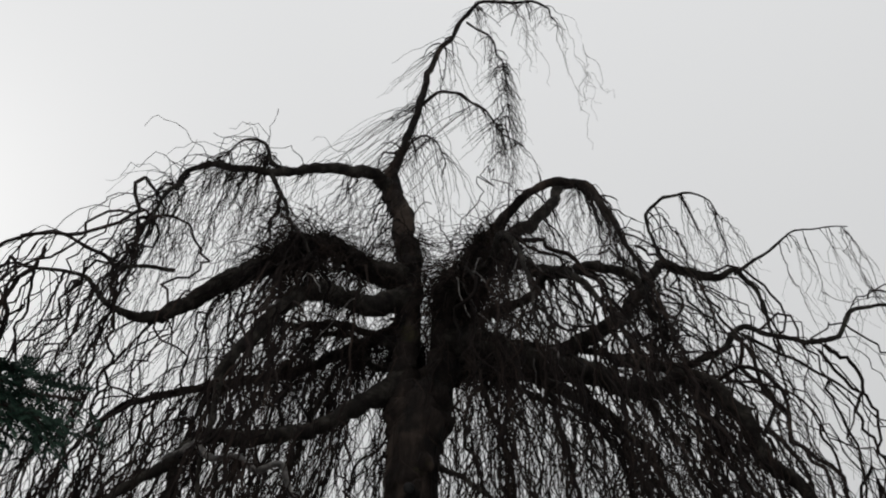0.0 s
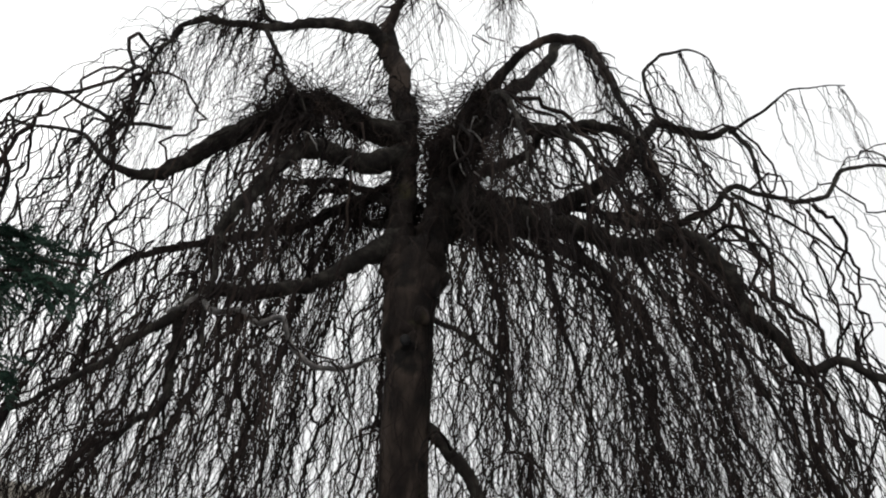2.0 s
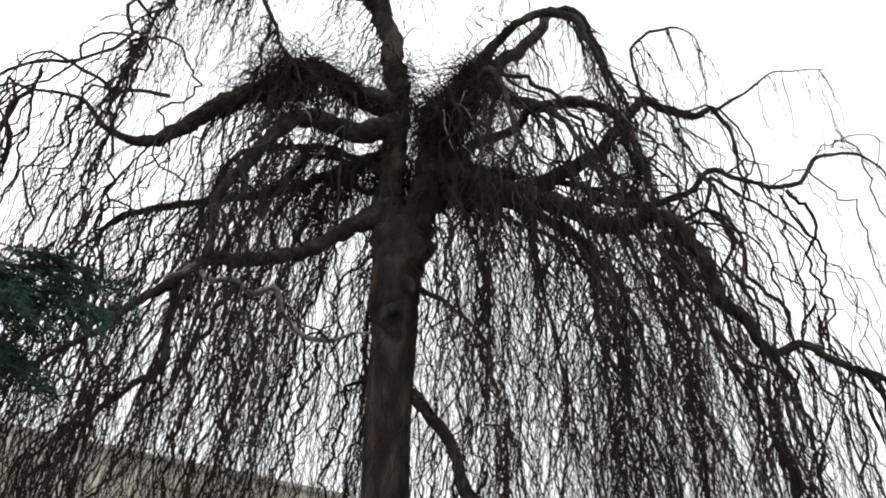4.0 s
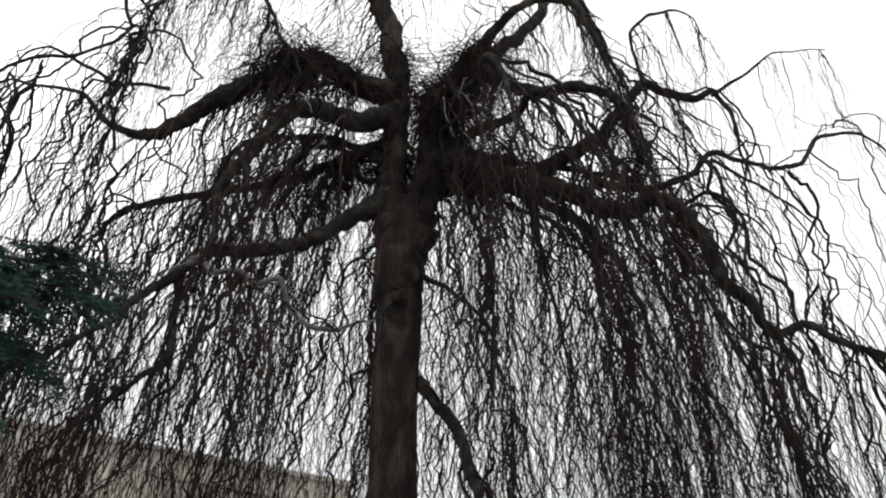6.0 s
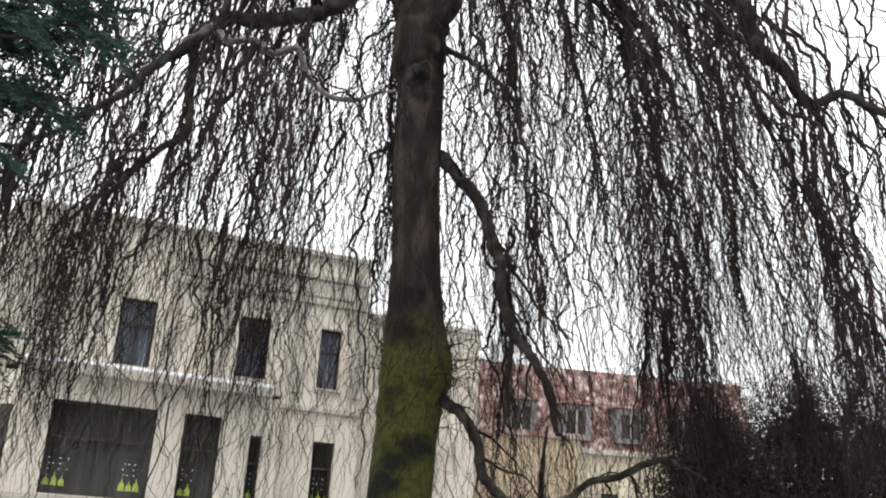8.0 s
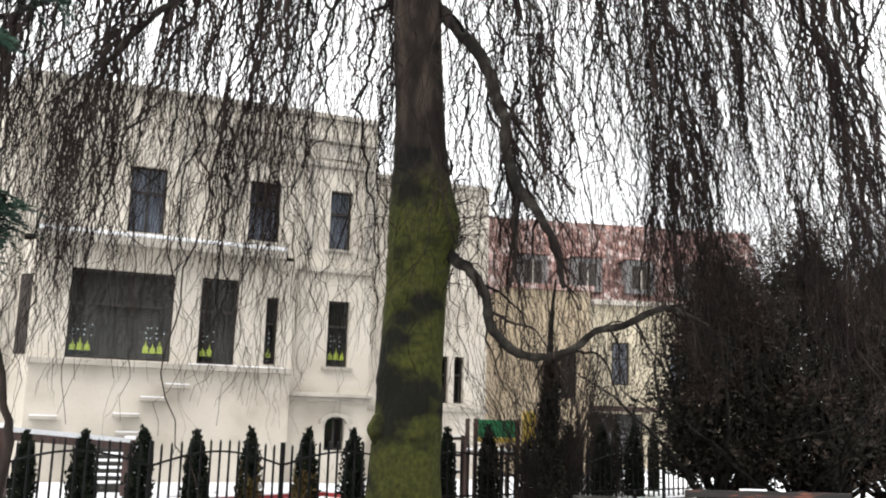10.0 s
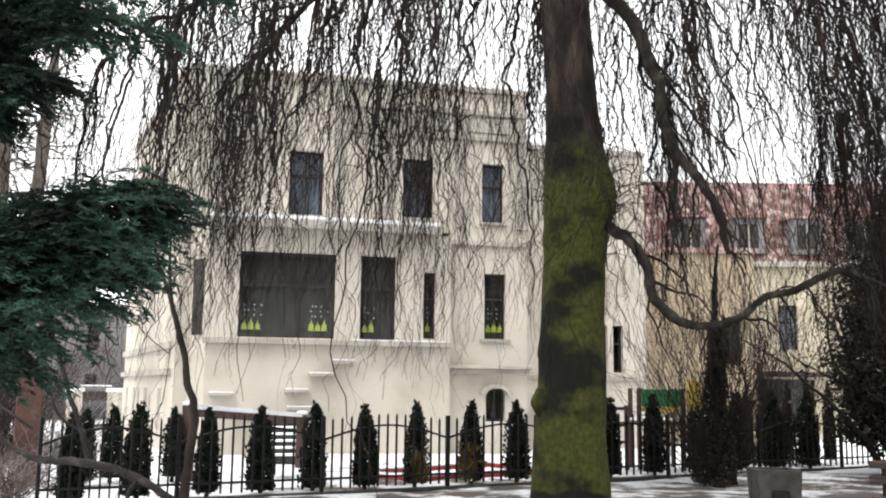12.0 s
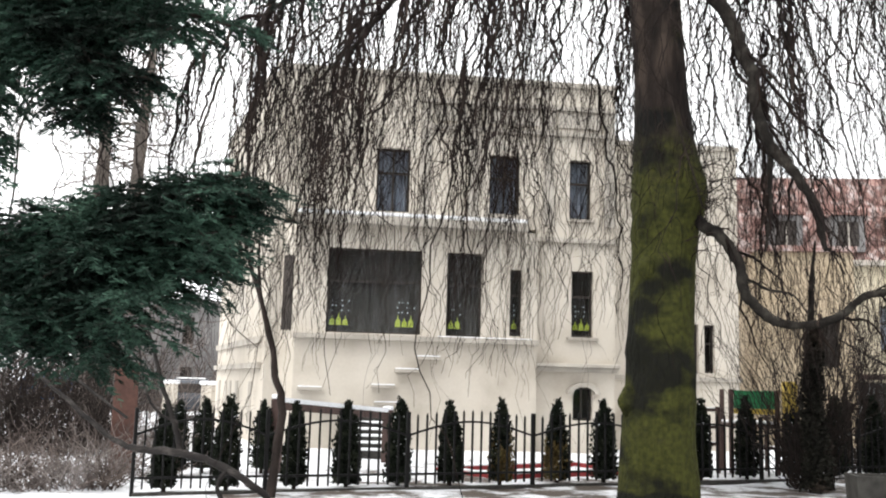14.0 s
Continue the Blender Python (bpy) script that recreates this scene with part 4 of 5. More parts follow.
for h, bars in zip(UPPER, ((2, 2), (2, 2), (1, 2))):
    window(*h, 0.16, bars, curtain=True)
    part("window_sill", boxed(h[0] - 0.08, h[1] + 0.08, -0.08, 0.1, h[2] - 0.08, h[2] - 0.003, 0.01), TRIM, villa)
window(*LOWER[0], -0.14, (1, 2), curtain="blind", tulips=6)
window(*LOWER[1], -0.14, (1, 2), curtain="blind", tulips=2)
window(*LOWER[2], -0.14, (1, 2), curtain="blind", tulips=1)
window(*PLAIN[0], 0.16, (1, 2), curtain="blind", tulips=3)
part("window_sill", boxed(4.0, 4.87, -0.09, 0.1, 2.93, 3.015, 0.01), TRIM, villa)
window(*PLAIN[1], 0.16, (2, 1))
hood = bmesh.new()
for k in range(9):
    a0, a1 = math.pi * k / 9, math.pi * (k + 1) / 9
    v = [hood.verts.new((4.455 + r * math.cos(a) * 1.0, y, 1.5 + r * 0.66 * math.sin(a))) for y in (-0.17, 0.003) for r, a in ((0.3, a0), (0.46, a0), (0.46, a1), (0.3, a1))]
    for q in ((0, 1, 2, 3), (7, 6, 5, 4), (0, 4, 5, 1), (1, 5, 6, 2), (2, 6, 7, 3), (3, 7, 4, 0)):
        hood.faces.new([v[i] for i in q])
bmesh.ops.recalc_face_normals(hood, faces=hood.faces)
part("window_arch", hood, TRIM, villa, "arched hood over the cellar window")
# the bay's canted left cheek with its narrow window, and the flank's blind arches and ledges
cheek = oblique(bmesh.new(), (-3.25, -0.3), (-3.85, 0.25), -0.1, 5.75, 0.2)
part("bay_cheek", cheek, PLASTER, villa)
nb = bmesh.new()
oblique(nb, (-3.36, -0.225), (-3.62, 0.015), 2.95, 4.9, 0.02)
part("cheek_window", nb, DARKWOOD, villa, "narrow dark window in the bay's cheek")


def on_flank(s, out=0.0):
    a, b = Vector(CORNER), Vector(FLANK)
    d = (b - a).normalized()
    return a + d * s + Vector((-d.y, d.x)) * out


for z0, z1, out in ((2.62, 2.8, 0.08), (1.95, 2.1, 0.12), (TOP + 0.003, TOP + 0.16, 0.1), (5.7, 5.9, 0.1)):
    part("moulding", oblique(bmesh.new(), on_flank(0.4, out), on_flank(9.8, out), z0, z1, out + 0.02), TRIM, villa)
for s in (1.8, 4.4, 5.9, 6.9, 8.6):
    part("blind_arch", oblique(bmesh.new(), on_flank(s, 0.02), on_flank(s + 0.5, 0.02), 0.5, 1.6, 0.03), TRIM, villa)
for s, z in ((3.0, 6.2), (7.5, 6.2)):
    part("flank_window", oblique(bmesh.new(), on_flank(s, 0.012), on_flank(s + 0.9, 0.012), z, z + 1.75, 0.02), DARKWOOD, villa)

# lower wing set back on the far side of the trunk
wing = thing("villa_wing", VILLA, "pale grey-cream wing of the villa with narrow windows", "house")
WIN = [(8.05, 8.4, 2.2, 3.6), (8.58, 8.9, 2.2, 3.6)]
part("wall", pierced(FRONT_R + 0.01, 9.65, -0.1, 9.0, 1.6, 2.0, WIN), PLASTER, wing)
part("wall", boxed(9.25, 9.65, 2.001, 9.0, -0.1, 9.0), PLASTER, wing)
part("roof", boxed(FRONT_R + 0.01, 9.65, 1.62, 9.0, 9.003, 9.1), SNOW, wing)
part("moulding", boxed(FRONT_R + 0.01, 9.71, 1.52, 1.602, 1.95, 2.08, 0.015), TRIM, wing)
part("moulding", boxed(FRONT_R + 0.01, 9.71, 1.5, 1.602, 8.85, 8.99, 0.015), TRIM, wing)
# Added backing out of sight; its dark colour is the unlit room.
part("dark_room_backing", boxed(FRONT_R + 0.05, 8.9, 4.0, 4.1, -0.1, 8.4), ROOM, wing)
for h in WIN:
    window(*h, 1.75, (1, 2), parent=wing, curtain="blind")

# ---- yellow house with a red tiled mansard ----
house = thing("yellow_house", pose(7.5, 40, 0, 0, 0, 8), "yellow rendered house with a red tiled roof and dormers", "house")
HOLES = [(-1.6, -0.9, 3.4, 5.2), (1.0, 1.8, 3.4, 5.2), (3.6, 4.4, 3.4, 5.2), (-0.6, 2.4, 0.1, 2.2), (-3.4, -2.6, 3.4, 5.2)]
part("wall", pierced(-5.2, 8.0, -0.1, 6.9, 0, 0.4, HOLES), YELLOW, house)
part("wall", boxed(-5.2, -4.8, 0.4, 8, -0.1, 6.9), YELLOW, house)
part("wall", boxed(-4.8, 8.0, 7.6, 8.0, -0.1, 6.9), YELLOW, house)
part("eave_board", boxed(-5.4, 8.2, -0.25, 0.0, 6.75, 6.98, 0.03), TRIM, house)
part("awning", boxed(-0.9, 3.0, -0.5, -0.003, 2.3, 2.5, 0.03), REDWOOD, house, "brown canopy over the glazed doors")
part("dark_room_backing", boxed(-4.6, 7.8, 2.5, 2.6, 0, 6.8), ROOM, house)
for h in HOLES:
    window(*h, 0.15, (2, 2), parent=house, curtain=h[2] > 1)
rb = bmesh.new()
v = [rb.verts.new(c) for c in ((-5.3, -0.1, 6.99), (8.1, -0.1, 6.99), (8.1, 1.5, 10.6), (-5.3, 1.5, 10.6), (-5.3, 8, 6.99), (8.1, 8, 6.99), (8.1, 6.5, 10.6), (-5.3, 6.5, 10.6))]
for q in ((0, 1, 2, 3), (5, 4, 7, 6), (3, 2, 6, 7), (1, 5, 6, 2), (4, 0, 3, 7)):
    rb.faces.new([v[k] for k in q])
tiled = part("roof", rb, TILE, house, "steep red tiled mansard")
tb = bmesh.new()
slope = Vector((0, 1.6, 3.61)).normalized()
for r in range(12):
    for c in range(44):
        o = Vector((-5.3 + c * 0.305 + 0.15 * (r % 2), -0.13, 6.99)) + slope * (0.33 * r)
        box(tb, 0, 0.29, 0, 0.03, 0, 0.36, m=Matrix.Translation(o) @ Matrix.Rotation(radians(-23.5 - 2), 4, "X"))
part("tile", tb, TILE, tiled, kind="stuff")
for x in (-3.2, -0.8, 1.6, 4.0, 6.2):
    dormer = part("dormer", boxed(x, x + 1.3, -0.2, 1.2, 7.3, 8.75, 0.02), GREYWALL, house, "grey dormer with a white window")
    part("dormer_window", boxed(x + 0.25, x + 1.05, -0.24, -0.203, 7.5, 8.5), DARKWOOD, dormer)
    part("dormer_frame", boxed(x + 0.62, x + 0.68, -0.26, -0.243, 7.5, 8.5), TRIM, dormer)
    part("dormer_roof", boxed(x - 0.1, x + 1.4, -0.35, 1.2, 8.753, 8.85, 0.02), TILE, dormer)
annex = thing("garden_annex", pose(4.7, 33.5, 0, 0, 0, 8), "beige plastered annex between two houses", "house")
part("wall", pierced(-1.5, 1.7, -0.1, 6.4, 0, 0.35, [(0.6, 1.2, 2.6, 4.2)]), BEIGE, annex)
part("wall", boxed(-1.5, -1.15, 0.351, 4.5, -0.1, 6.4), BEIGE, annex)
part("roof", boxed(-1.6, 1.8, -0.15, 4.6, 6.403, 6.6, 0.03), TILE, annex)
part("dark_room_backing", boxed(-1.1, 1.7, 1.5, 1.6, 0, 6.3), ROOM, annex)
window(0.6, 1.2, 2.6, 4.2, 0.15, (2, 2), parent=annex)

# ---- far street on the other side ----
grey_house = thing("grey_house", pose(-24.6, 45, 0, 0, 0, 35), "grey rendered house across the street with snow on its roof", "house")
part("wall", pierced(-4.5, 3.0, -0.1, 5.7, 0, 0.4, [(0.6, 1.2, 3.4, 4.8), (-1.6, -1.0, 3.4, 4.8), (0.6, 1.2, 1.0, 2.2)]), GREYWALL, grey_house)
part("wall", boxed(2.6, 3.0, 0.4, 8, -0.1, 5.7), GREYWALL, grey_house)
for h in ((0.6, 1.2, 3.4, 4.8), (-1.6, -1.0, 3.4, 4.8), (0.6, 1.2, 1.0, 2.2)):
    window(*h, 0.15, (2, 2), parent=grey_house)
part("dark_room_backing", boxed(-4.4, 2.5, 1.5, 1.6, 0, 5.6), ROOM, grey_house)
rf = bmesh.new()
v = [rf.verts.new(c) for c in ((-4.7, -0.3, 5.7), (3.2, -0.3, 5.7), (3.2, 8.2, 5.7), (-4.7, 8.2, 5.7), (-4.7, 4, 7.6), (3.2, 4, 7.6))]
for q in ((0, 1, 5, 4), (2, 3, 4, 5), (1, 2, 5), (3, 0, 4), (3, 2, 1, 0)):
    rf.faces.new([v[k] for k in q])
part("roof", rf, SNOW, grey_house, "snowy pitched roof")


def car(name, m, paint, label):
    c = thing(name, m, label, "car", "parked cars")
    prof = [(-2.1, 0.35), (-2.15, 0.75), (-2.05, 0.95), (-1.75, 1.5), (-1.5, 1.62), (0.2, 1.62), (0.95, 1.05), (1.9, 0.9), (2.1, 0.7), (2.1, 0.35)]
    bm = bmesh.new()
    loops = [[bm.verts.new((x, s * (0.88 - 0.14 * max(0, z - 0.95) / 0.67), z)) for x, z in prof] for s in (-1, 1)]
    bm.faces.new(loops[0][::-1])
    bm.faces.new(loops[1])
    for k in range(len(prof)):
        bm.faces.new((loops[0][k], loops[0][(k + 1) % len(prof)], loops[1][(k + 1) % len(prof)], loops[1][k]))
    bmesh.ops.recalc_face_normals(bm, faces=bm.faces)
    bmesh.ops.bevel(bm, geom=bm.edges[:], offset=0.05, segments=2, affect="EDGES")
    body = part("body", bm, paint, c)
    part("rear_window", boxed(-2.02, -1.8, -0.62, 0.62, 1.05, 1.42, 0.03), DARKWOOD, body)
    part("side_window", boxed(-1.5, 0.3, -0.93, -0.8, 1.08, 1.45, 0.03), DARKWOOD, body)
    part("snow_cap", boxed(-1.55, 0.2, -0.6, 0.6, 1.6, 1.67, 0.03), SNOW, body, "snow on the roof")
    for x in (-1.35, 1.35):
        for y in (-0.8, 0.8):
            w = bmesh.new()
            bmesh.ops.create_cone(w, cap_ends=True, segments=20, radius1=0.33, radius2=0.33, depth=0.22, matrix=Matrix.Translation((x, y, 0.33)) @ Matrix.Rotation(math.pi / 2, 4, "X"))
            part("wheel", w, RUBBER, c)
    for y in (-0.7, 0.7):
        part("tail_light", boxed(-2.2, -2.08, y - 0.12, y + 0.12, 0.85, 1.1, 0.02), REDPAINT, c)
    return c


car("parked_car", pose(-19.9, 38.5, 0, 0, 0, 117), CARGREY, "dark grey car with snow on its roof, parked in the street")
car("parked_car", pose(-29.9, 44, 0, 0, 0, 20), CARBLUE, "blue car parked in the street")
for x in (-16.8, -19.2):
    gp = thing("gate_post", pose(x, 34 + (x + 16.8) * -0.6, 0), "pale plastered gate post with a snow cap", "gate post", "gate posts")
    part("shaft", boxed(-0.22, 0.22, -0.22, 0.22, 0, 1.4, 0.02), PLASTER, gp)
    part("cap", boxed(-0.28, 0.28, -0.28, 0.28, 1.403, 1.55, 0.04), SNOW, gp)
panel = solid("rusty_shed", box(bmesh.new(), -0.21, 0.21, -0.2, 0.2, -0.05, 1.88, 0.02), RUST, "rust-red sheet metal cabinet", "shed")
panel.matrix_world = pose(-9.35, 15.7, 0, 0, 0, 30)

# ---- iron fence in arched panels ----
FENCE_A, FENCE_D = Vector((-8.68, 11.35, 0)), Vector((0.79, 0.613, 0)).normalized()
FENCE_ANG = math.degrees(math.atan2(FENCE_D.y, FENCE_D.x))


def fence_panel():
    f = thing("fence_panel", pose(0, 0, 0), "black iron fence panel with arched top rail", "fence", "fence along the garden")
    part("post", boxed(-0.03, 0.03, -0.03, 0.03, -0.1, 1.2, 0.006), IRON, f)
    for k in range(1, 14):
        x = 2.3 * k / 14
        b = bmesh.new()
        head = 1.1 + 0.1 * math.sin(math.pi * k / 14)
        box(b, x - 0.014, x + 0.014, -0.014, 0.014, 0.06, head)
        tip = b.verts.new((x, 0, head + 0.05))
        b.verts.ensure_lookup_table()
        top = [q for q in b.verts if abs(q.co.z - head) < 1e-4]
        top.sort(key=lambda q: math.atan2(q.co.y, q.co.x - x))
        for i in range(4):
            b.faces.new((top[i], top[(i + 1) % 4], tip))
        part("picket", b, IRON, f)
    rail = bmesh.new()
    rings = []
    for k in range(15):
        x, z = 2.3 * k / 14, 0.82 + 0.23 * math.sin(math.pi * k / 14)
        rings.append([rail.verts.new((x, y, z + dz)) for y, dz in ((-0.02, -0.016), (0.02, -0.016), (0.02, 0.016), (-0.02, 0.016))])
    for p, q in zip(rings, rings[1:]):
        for i in range(4):
            rail.faces.new((p[i], p[(i + 1) % 4], q[(i + 1) % 4], q[i]))
    rail.faces.new(rings[0][::-1])
    rail.faces.new(rings[-1])
    bmesh.ops.recalc_face_normals(rail, faces=rail.faces)
    part("top_rail", rail, IRON, f)
    part("bottom_rail", boxed(0, 2.3, -0.016, 0.016, 0.2, 0.235), IRON, f)
    part("kerb", boxed(0, 2.3, -0.06, 0.06, -0.12, 0.015, 0.01), CONCRETE, f)
    return f


first = fence_panel()
STOPS = [1.84, 3.75, 6.05, 8.37, 10.95, 13.45, 16.05, 18.7, 21.3]
for k, s in enumerate(STOPS):
    p = FENCE_A + FENCE_D * s
    panel_ob = first if k == 0 else copy_thing(first, pose(p.x, p.y, 0.0, 0, 0, FENCE_ANG))
    panel_ob.matrix_world = pose(p.x, p.y, 0.0, 0, 0, FENCE_ANG)
    if k < len(STOPS) - 1:
        panel_ob.scale.x = (STOPS[k + 1] - s) / 2.3


# ---- evergreen columns along the fence ----
def leaf_cloud(points, size, rng, lift=0.5):
    """Small pointed leaf quads at the points, turned at random, most of them upwards."""
    n = len(points)
    up = unit(rng.normal(0, 1, (n, 3)) * np.array([1, 1, 0.6]) + np.array([0, 0, lift]))
    across = unit(np.cross(up, rng.normal(0, 1, (n, 3))))
    s = size * rng.uniform(0.6, 1.4, (n, 1))
    quad = np.stack([points, points + up * s * 0.5 + across * s * 0.32, points + up * s * 1.1, points + up * s * 0.5 - across * s * 0.32], 1)
    return quad.reshape(-1, 3), np.arange(4 * n).reshape(n, 4)


def thuja(name, height, width, mat, label, seed, count=6500):
    rng = np.random.default_rng(seed)
    t = thing(name, pose(0, 0, 0), label, "shrub", "thujas along the fence")
    # leaning plumes that rise side by side, each with its own height and reach
    plumes = 13
    pa, pr = rng.uniform(0, 2 * np.pi, plumes), width * rng.uniform(0.2, 0.55, plumes)
    ph = np.r_[1.0, 0.96, 0.93, rng.uniform(0.62, 0.93, plumes - 3)]
    pr[:3] = 0.03, 0.06, 0.05
    pick = rng.integers(0, plumes, count)
    z = rng.uniform(0, 1, count) ** 1.1
    belly = np.interp(z, [0, 0.15, 0.5, 0.8, 1], [0.85, 1.0, 0.97, 0.8, 0.25])
    a = rng.uniform(0, 2 * np.pi, count)
    r = width * 0.5 * belly * np.sqrt(rng.uniform(0.05, 1.1, count))
    lean = pr[pick] * np.interp(z, [0, 0.3, 1], [0.95, 1.0, 0.75])
    pts = np.stack([lean * np.cos(pa[pick]) + r * np.cos(a), lean * np.sin(pa[pick]) + r * np.sin(a), 0.03 + z * ph[pick] * height * 0.97], 1)
    z = pts[:, 2] / height
    browned = (z < 0.5 + 0.12 * np.sin(2 * a + seed)) & (np.sin(a + 1.3 * seed) > -0.9) if mat is RUSTY else np.zeros(count, bool)
    for sprays, tint in ((~browned, THUJA), (browned, RUSTY)):
        if sprays.any():
            verts, quads = leaf_cloud(pts[sprays], 0.06, rng, 1.8)
            put("foliage", quad_mesh("foliage", verts, quads), tint, t, "winter-brown sprays" if tint is RUSTY else "", kind="stuff")
    line = np.array([[0, 0, -0.1, 0.04], [0, 0, height * 0.5, 0.025], [0, 0, height * 0.9, 0.01]])
    put("trunk", tubes("trunk", line[None, :, :3], line[None, :, 3], 6), BROWN, t)
    flakes = pts[rng.integers(0, count, 110)]
    verts, quads = leaf_cloud(flakes * np.array([1.08, 1.08, 1]), 0.034, rng, 0.1)
    put("snow_flecks", quad_mesh("snow_flecks", verts, quads), SNOW, t, kind="stuff")
    return t


GREEN_T = [thuja("thuja", 1.37, 0.25, THUJA, "slim dark green columnar thuja dusted with snow", 31 + k) for k in range(3)]
BROWN_T = thuja("thuja", 1.36, 0.26, RUSTY, "dark green thuja with winter-brown lower foliage", 40)
spots = [(2.35, 0.92, 0), (3.27, 1.02, 1), (4.33, 0.96, 2), (5.19, 0.97, 0), (6.08, 1.03, 1), (7.02, 1.0, 2), (7.98, 1.04, 3), (9.13, 1.05, 3), (10.12, 1.05, 0), (11.4, 1.05, 1),
         (12.35, 1.1, 2), (13.5, 1.15, 0), (14.77, 1.12, 1), (15.89, 1.18, 2), (17.03, 1.2, 0), (18.2, 1.2, 1)]
WALL_SIDE = [(4.3, 24.2, 1.3, 2), (4.75, 24.3, 1.45, 0), (5.3, 24.4, 1.35, 1), (5.8, 24.5, 1.5, 2), (6.3, 24.6, 1.4, 0)]
used = set()
for s, size, kind in spots:
    src = (*GREEN_T, BROWN_T)[kind]
    p = FENCE_A + FENCE_D * s + Vector((-FENCE_D.y, FENCE_D.x, 0)) * 0.45
    m = pose(p.x, p.y, 0, 0, 0, 97 * s) @ Matrix.Scale(size, 4)
    if kind in used:
        t = copy_thing(src, m)
        t.scale = (size, size, size)
    else:
        used.add(kind)
        src.matrix_world = m
for x, y, size, kind in WALL_SIDE:
    t = copy_thing(GREEN_T[kind], pose(x, y, 0, 0, 0, 50 * x) @ Matrix.Scale(size, 4))
    t.scale = (0.62, 0.62, size)
for x, y, size, kind in ((-8.05, 16.24, 0.95, 1), (-7.13, 16.78, 0.92, 0), (-8.24, 15.63, 0.9, 2)):
    t = copy_thing(GREEN_T[kind], pose(x, y, 0, 0, 0, 61 * x))
    t.scale = (size, size, size)


# ---- garden behind the fence: stair, sandbox, play frame ----
stair = thing("garden_stair", pose(-6.35, 20.9, 0, 0, 0, 20.5), "snow-covered garden steps up to the villa", "stairs")
for k in range(6):
    st = part("step", boxed(-0.45, 0.45, k * 0.3, k * 0.3 + 0.34, -0.1, 0.13 + k * 0.14, 0.01), CONCRETE, stair)
    part("snow", boxed(-0.43, 0.43, k * 0.3 + 0.01, k * 0.3 + 0.3, 0.133 + k * 0.14, 0.18 + k * 0.14, 0.015), SNOW, st)
rail = thing("timber_railing", pose(0, 0, 0), "red-brown timber handrail topped with snow", "railing")
ends = [Vector((-6.95, 17.0, 0)), Vector((-5.65, 20.0, 0))]
for p, h in zip(ends, (1.3, 1.08)):
    post = part("post", boxed(p.x - 0.1, p.x + 0.1, p.y - 0.1, p.y + 0.1, -0.1, h, 0.015), REDWOOD, rail)
    part("snow", boxed(p.x - 0.1, p.x + 0.1, p.y - 0.1, p.y + 0.1, h + 0.003, h + 0.08, 0.03), SNOW, post)
hr, hs = bmesh.new(), bmesh.new()
for bm, z0, z1, w in ((hr, -0.2, -0.06, 0.05), (hs, -0.055, 0.03, 0.07)):
    d = (ends[1] - ends[0]).normalized()
    nrm = Vector((-d.y, d.x, 0)) * w
    v = [bm.verts.new(p + s * nrm + Vector((0, 0, h + z))) for p, h in zip(ends, (1.3, 1.08)) for s in (-1, 1) for z in (z0, z1)]
    for q in ((0, 1, 3, 2), (4, 6, 7, 5), (0, 4, 5, 1), (2, 3, 7, 6), (1, 5, 7, 3), (0, 2, 6, 4)):
        bm.faces.new([v[i] for i in q])
    bmesh.ops.recalc_face_normals(bm, faces=bm.faces)
top = part("handrail", hr, REDWOOD, rail)
part("snow", hs, SNOW, top, "snow along the handrail")
sand = thing("sandbox", pose(-2.3, 19.3, 0, 0, 0, 50), "low red sandbox frame in the snow", "sandbox")
for x0, x1, y0, y1 in ((-1.9, 1.9, -0.9, -0.8), (-1.9, 1.9, 0.8, 0.9), (-1.9, -1.8, -0.797, 0.797), (1.8, 1.9, -0.797, 0.797)):
    board = part("board", boxed(x0, x1, y0, y1, -0.05, 0.06, 0.01), REDPAINT, sand)
    part("snow", boxed(x0, x1, y0, y1, 0.063, 0.1, 0.015), SNOW, board)
play = thing("play_tower", pose(1.92, 21.0, 0, 0, 0, 8) @ Matrix.Diagonal((1.13, 1.13, 1.0, 1.0)), "wooden play tower with green and yellow panels", "play tower")
for x, y in ((-0.38, 0), (0.45, 0), (-0.38, 0.8), (0.45, 0.8)):
    part("post", boxed(x - 0.04, x + 0.04, y - 0.04, y + 0.04, -0.1, 1.72, 0.008), REDWOOD, play)
part("green_panel", boxed(-0.33, 0.4, -0.02, 0.01, 1.33, 1.7, 0.006), GREENPAINT, play, "green panel")
part("yellow_panel", boxed(-0.33, 0.4, -0.018, 0.012, 1.22, 1.325, 0.006), YELLOWPAINT, play)
part("platform", boxed(-0.42, 0.5, -0.05, 0.85, 0.95, 1.02, 0.008), REDWOOD, play)
part("platform_snow", boxed(-0.4, 0.48, -0.04, 0.84, 1.023, 1.07, 0.015), SNOW, play)
part("slide", oblique(bmesh.new(), (0.55, 0.05), (0.72, 0.05), 0.75, 1.9, 0.4), YELLOWPAINT, play, "yellow slide cheek")
part("crossbar", boxed(-0.34, 0.41, -0.02, 0.02, 0.5, 0.56), REDWOOD, play)
bridge = thing("play_bridge", pose(0.68, 20.5, 0, 0, 0, 30) @ Matrix.Diagonal((1.13, 1.13, 1.0, 1.0)), "brown wooden railing of the play bridge", "play frame")
for x in (-0.6, 0.0, 0.55):
    part("post", boxed(x - 0.035, x + 0.035, -0.03, 0.03, -0.1, 1.6 if x == 0 else 1.35, 0.006), REDWOOD, bridge)
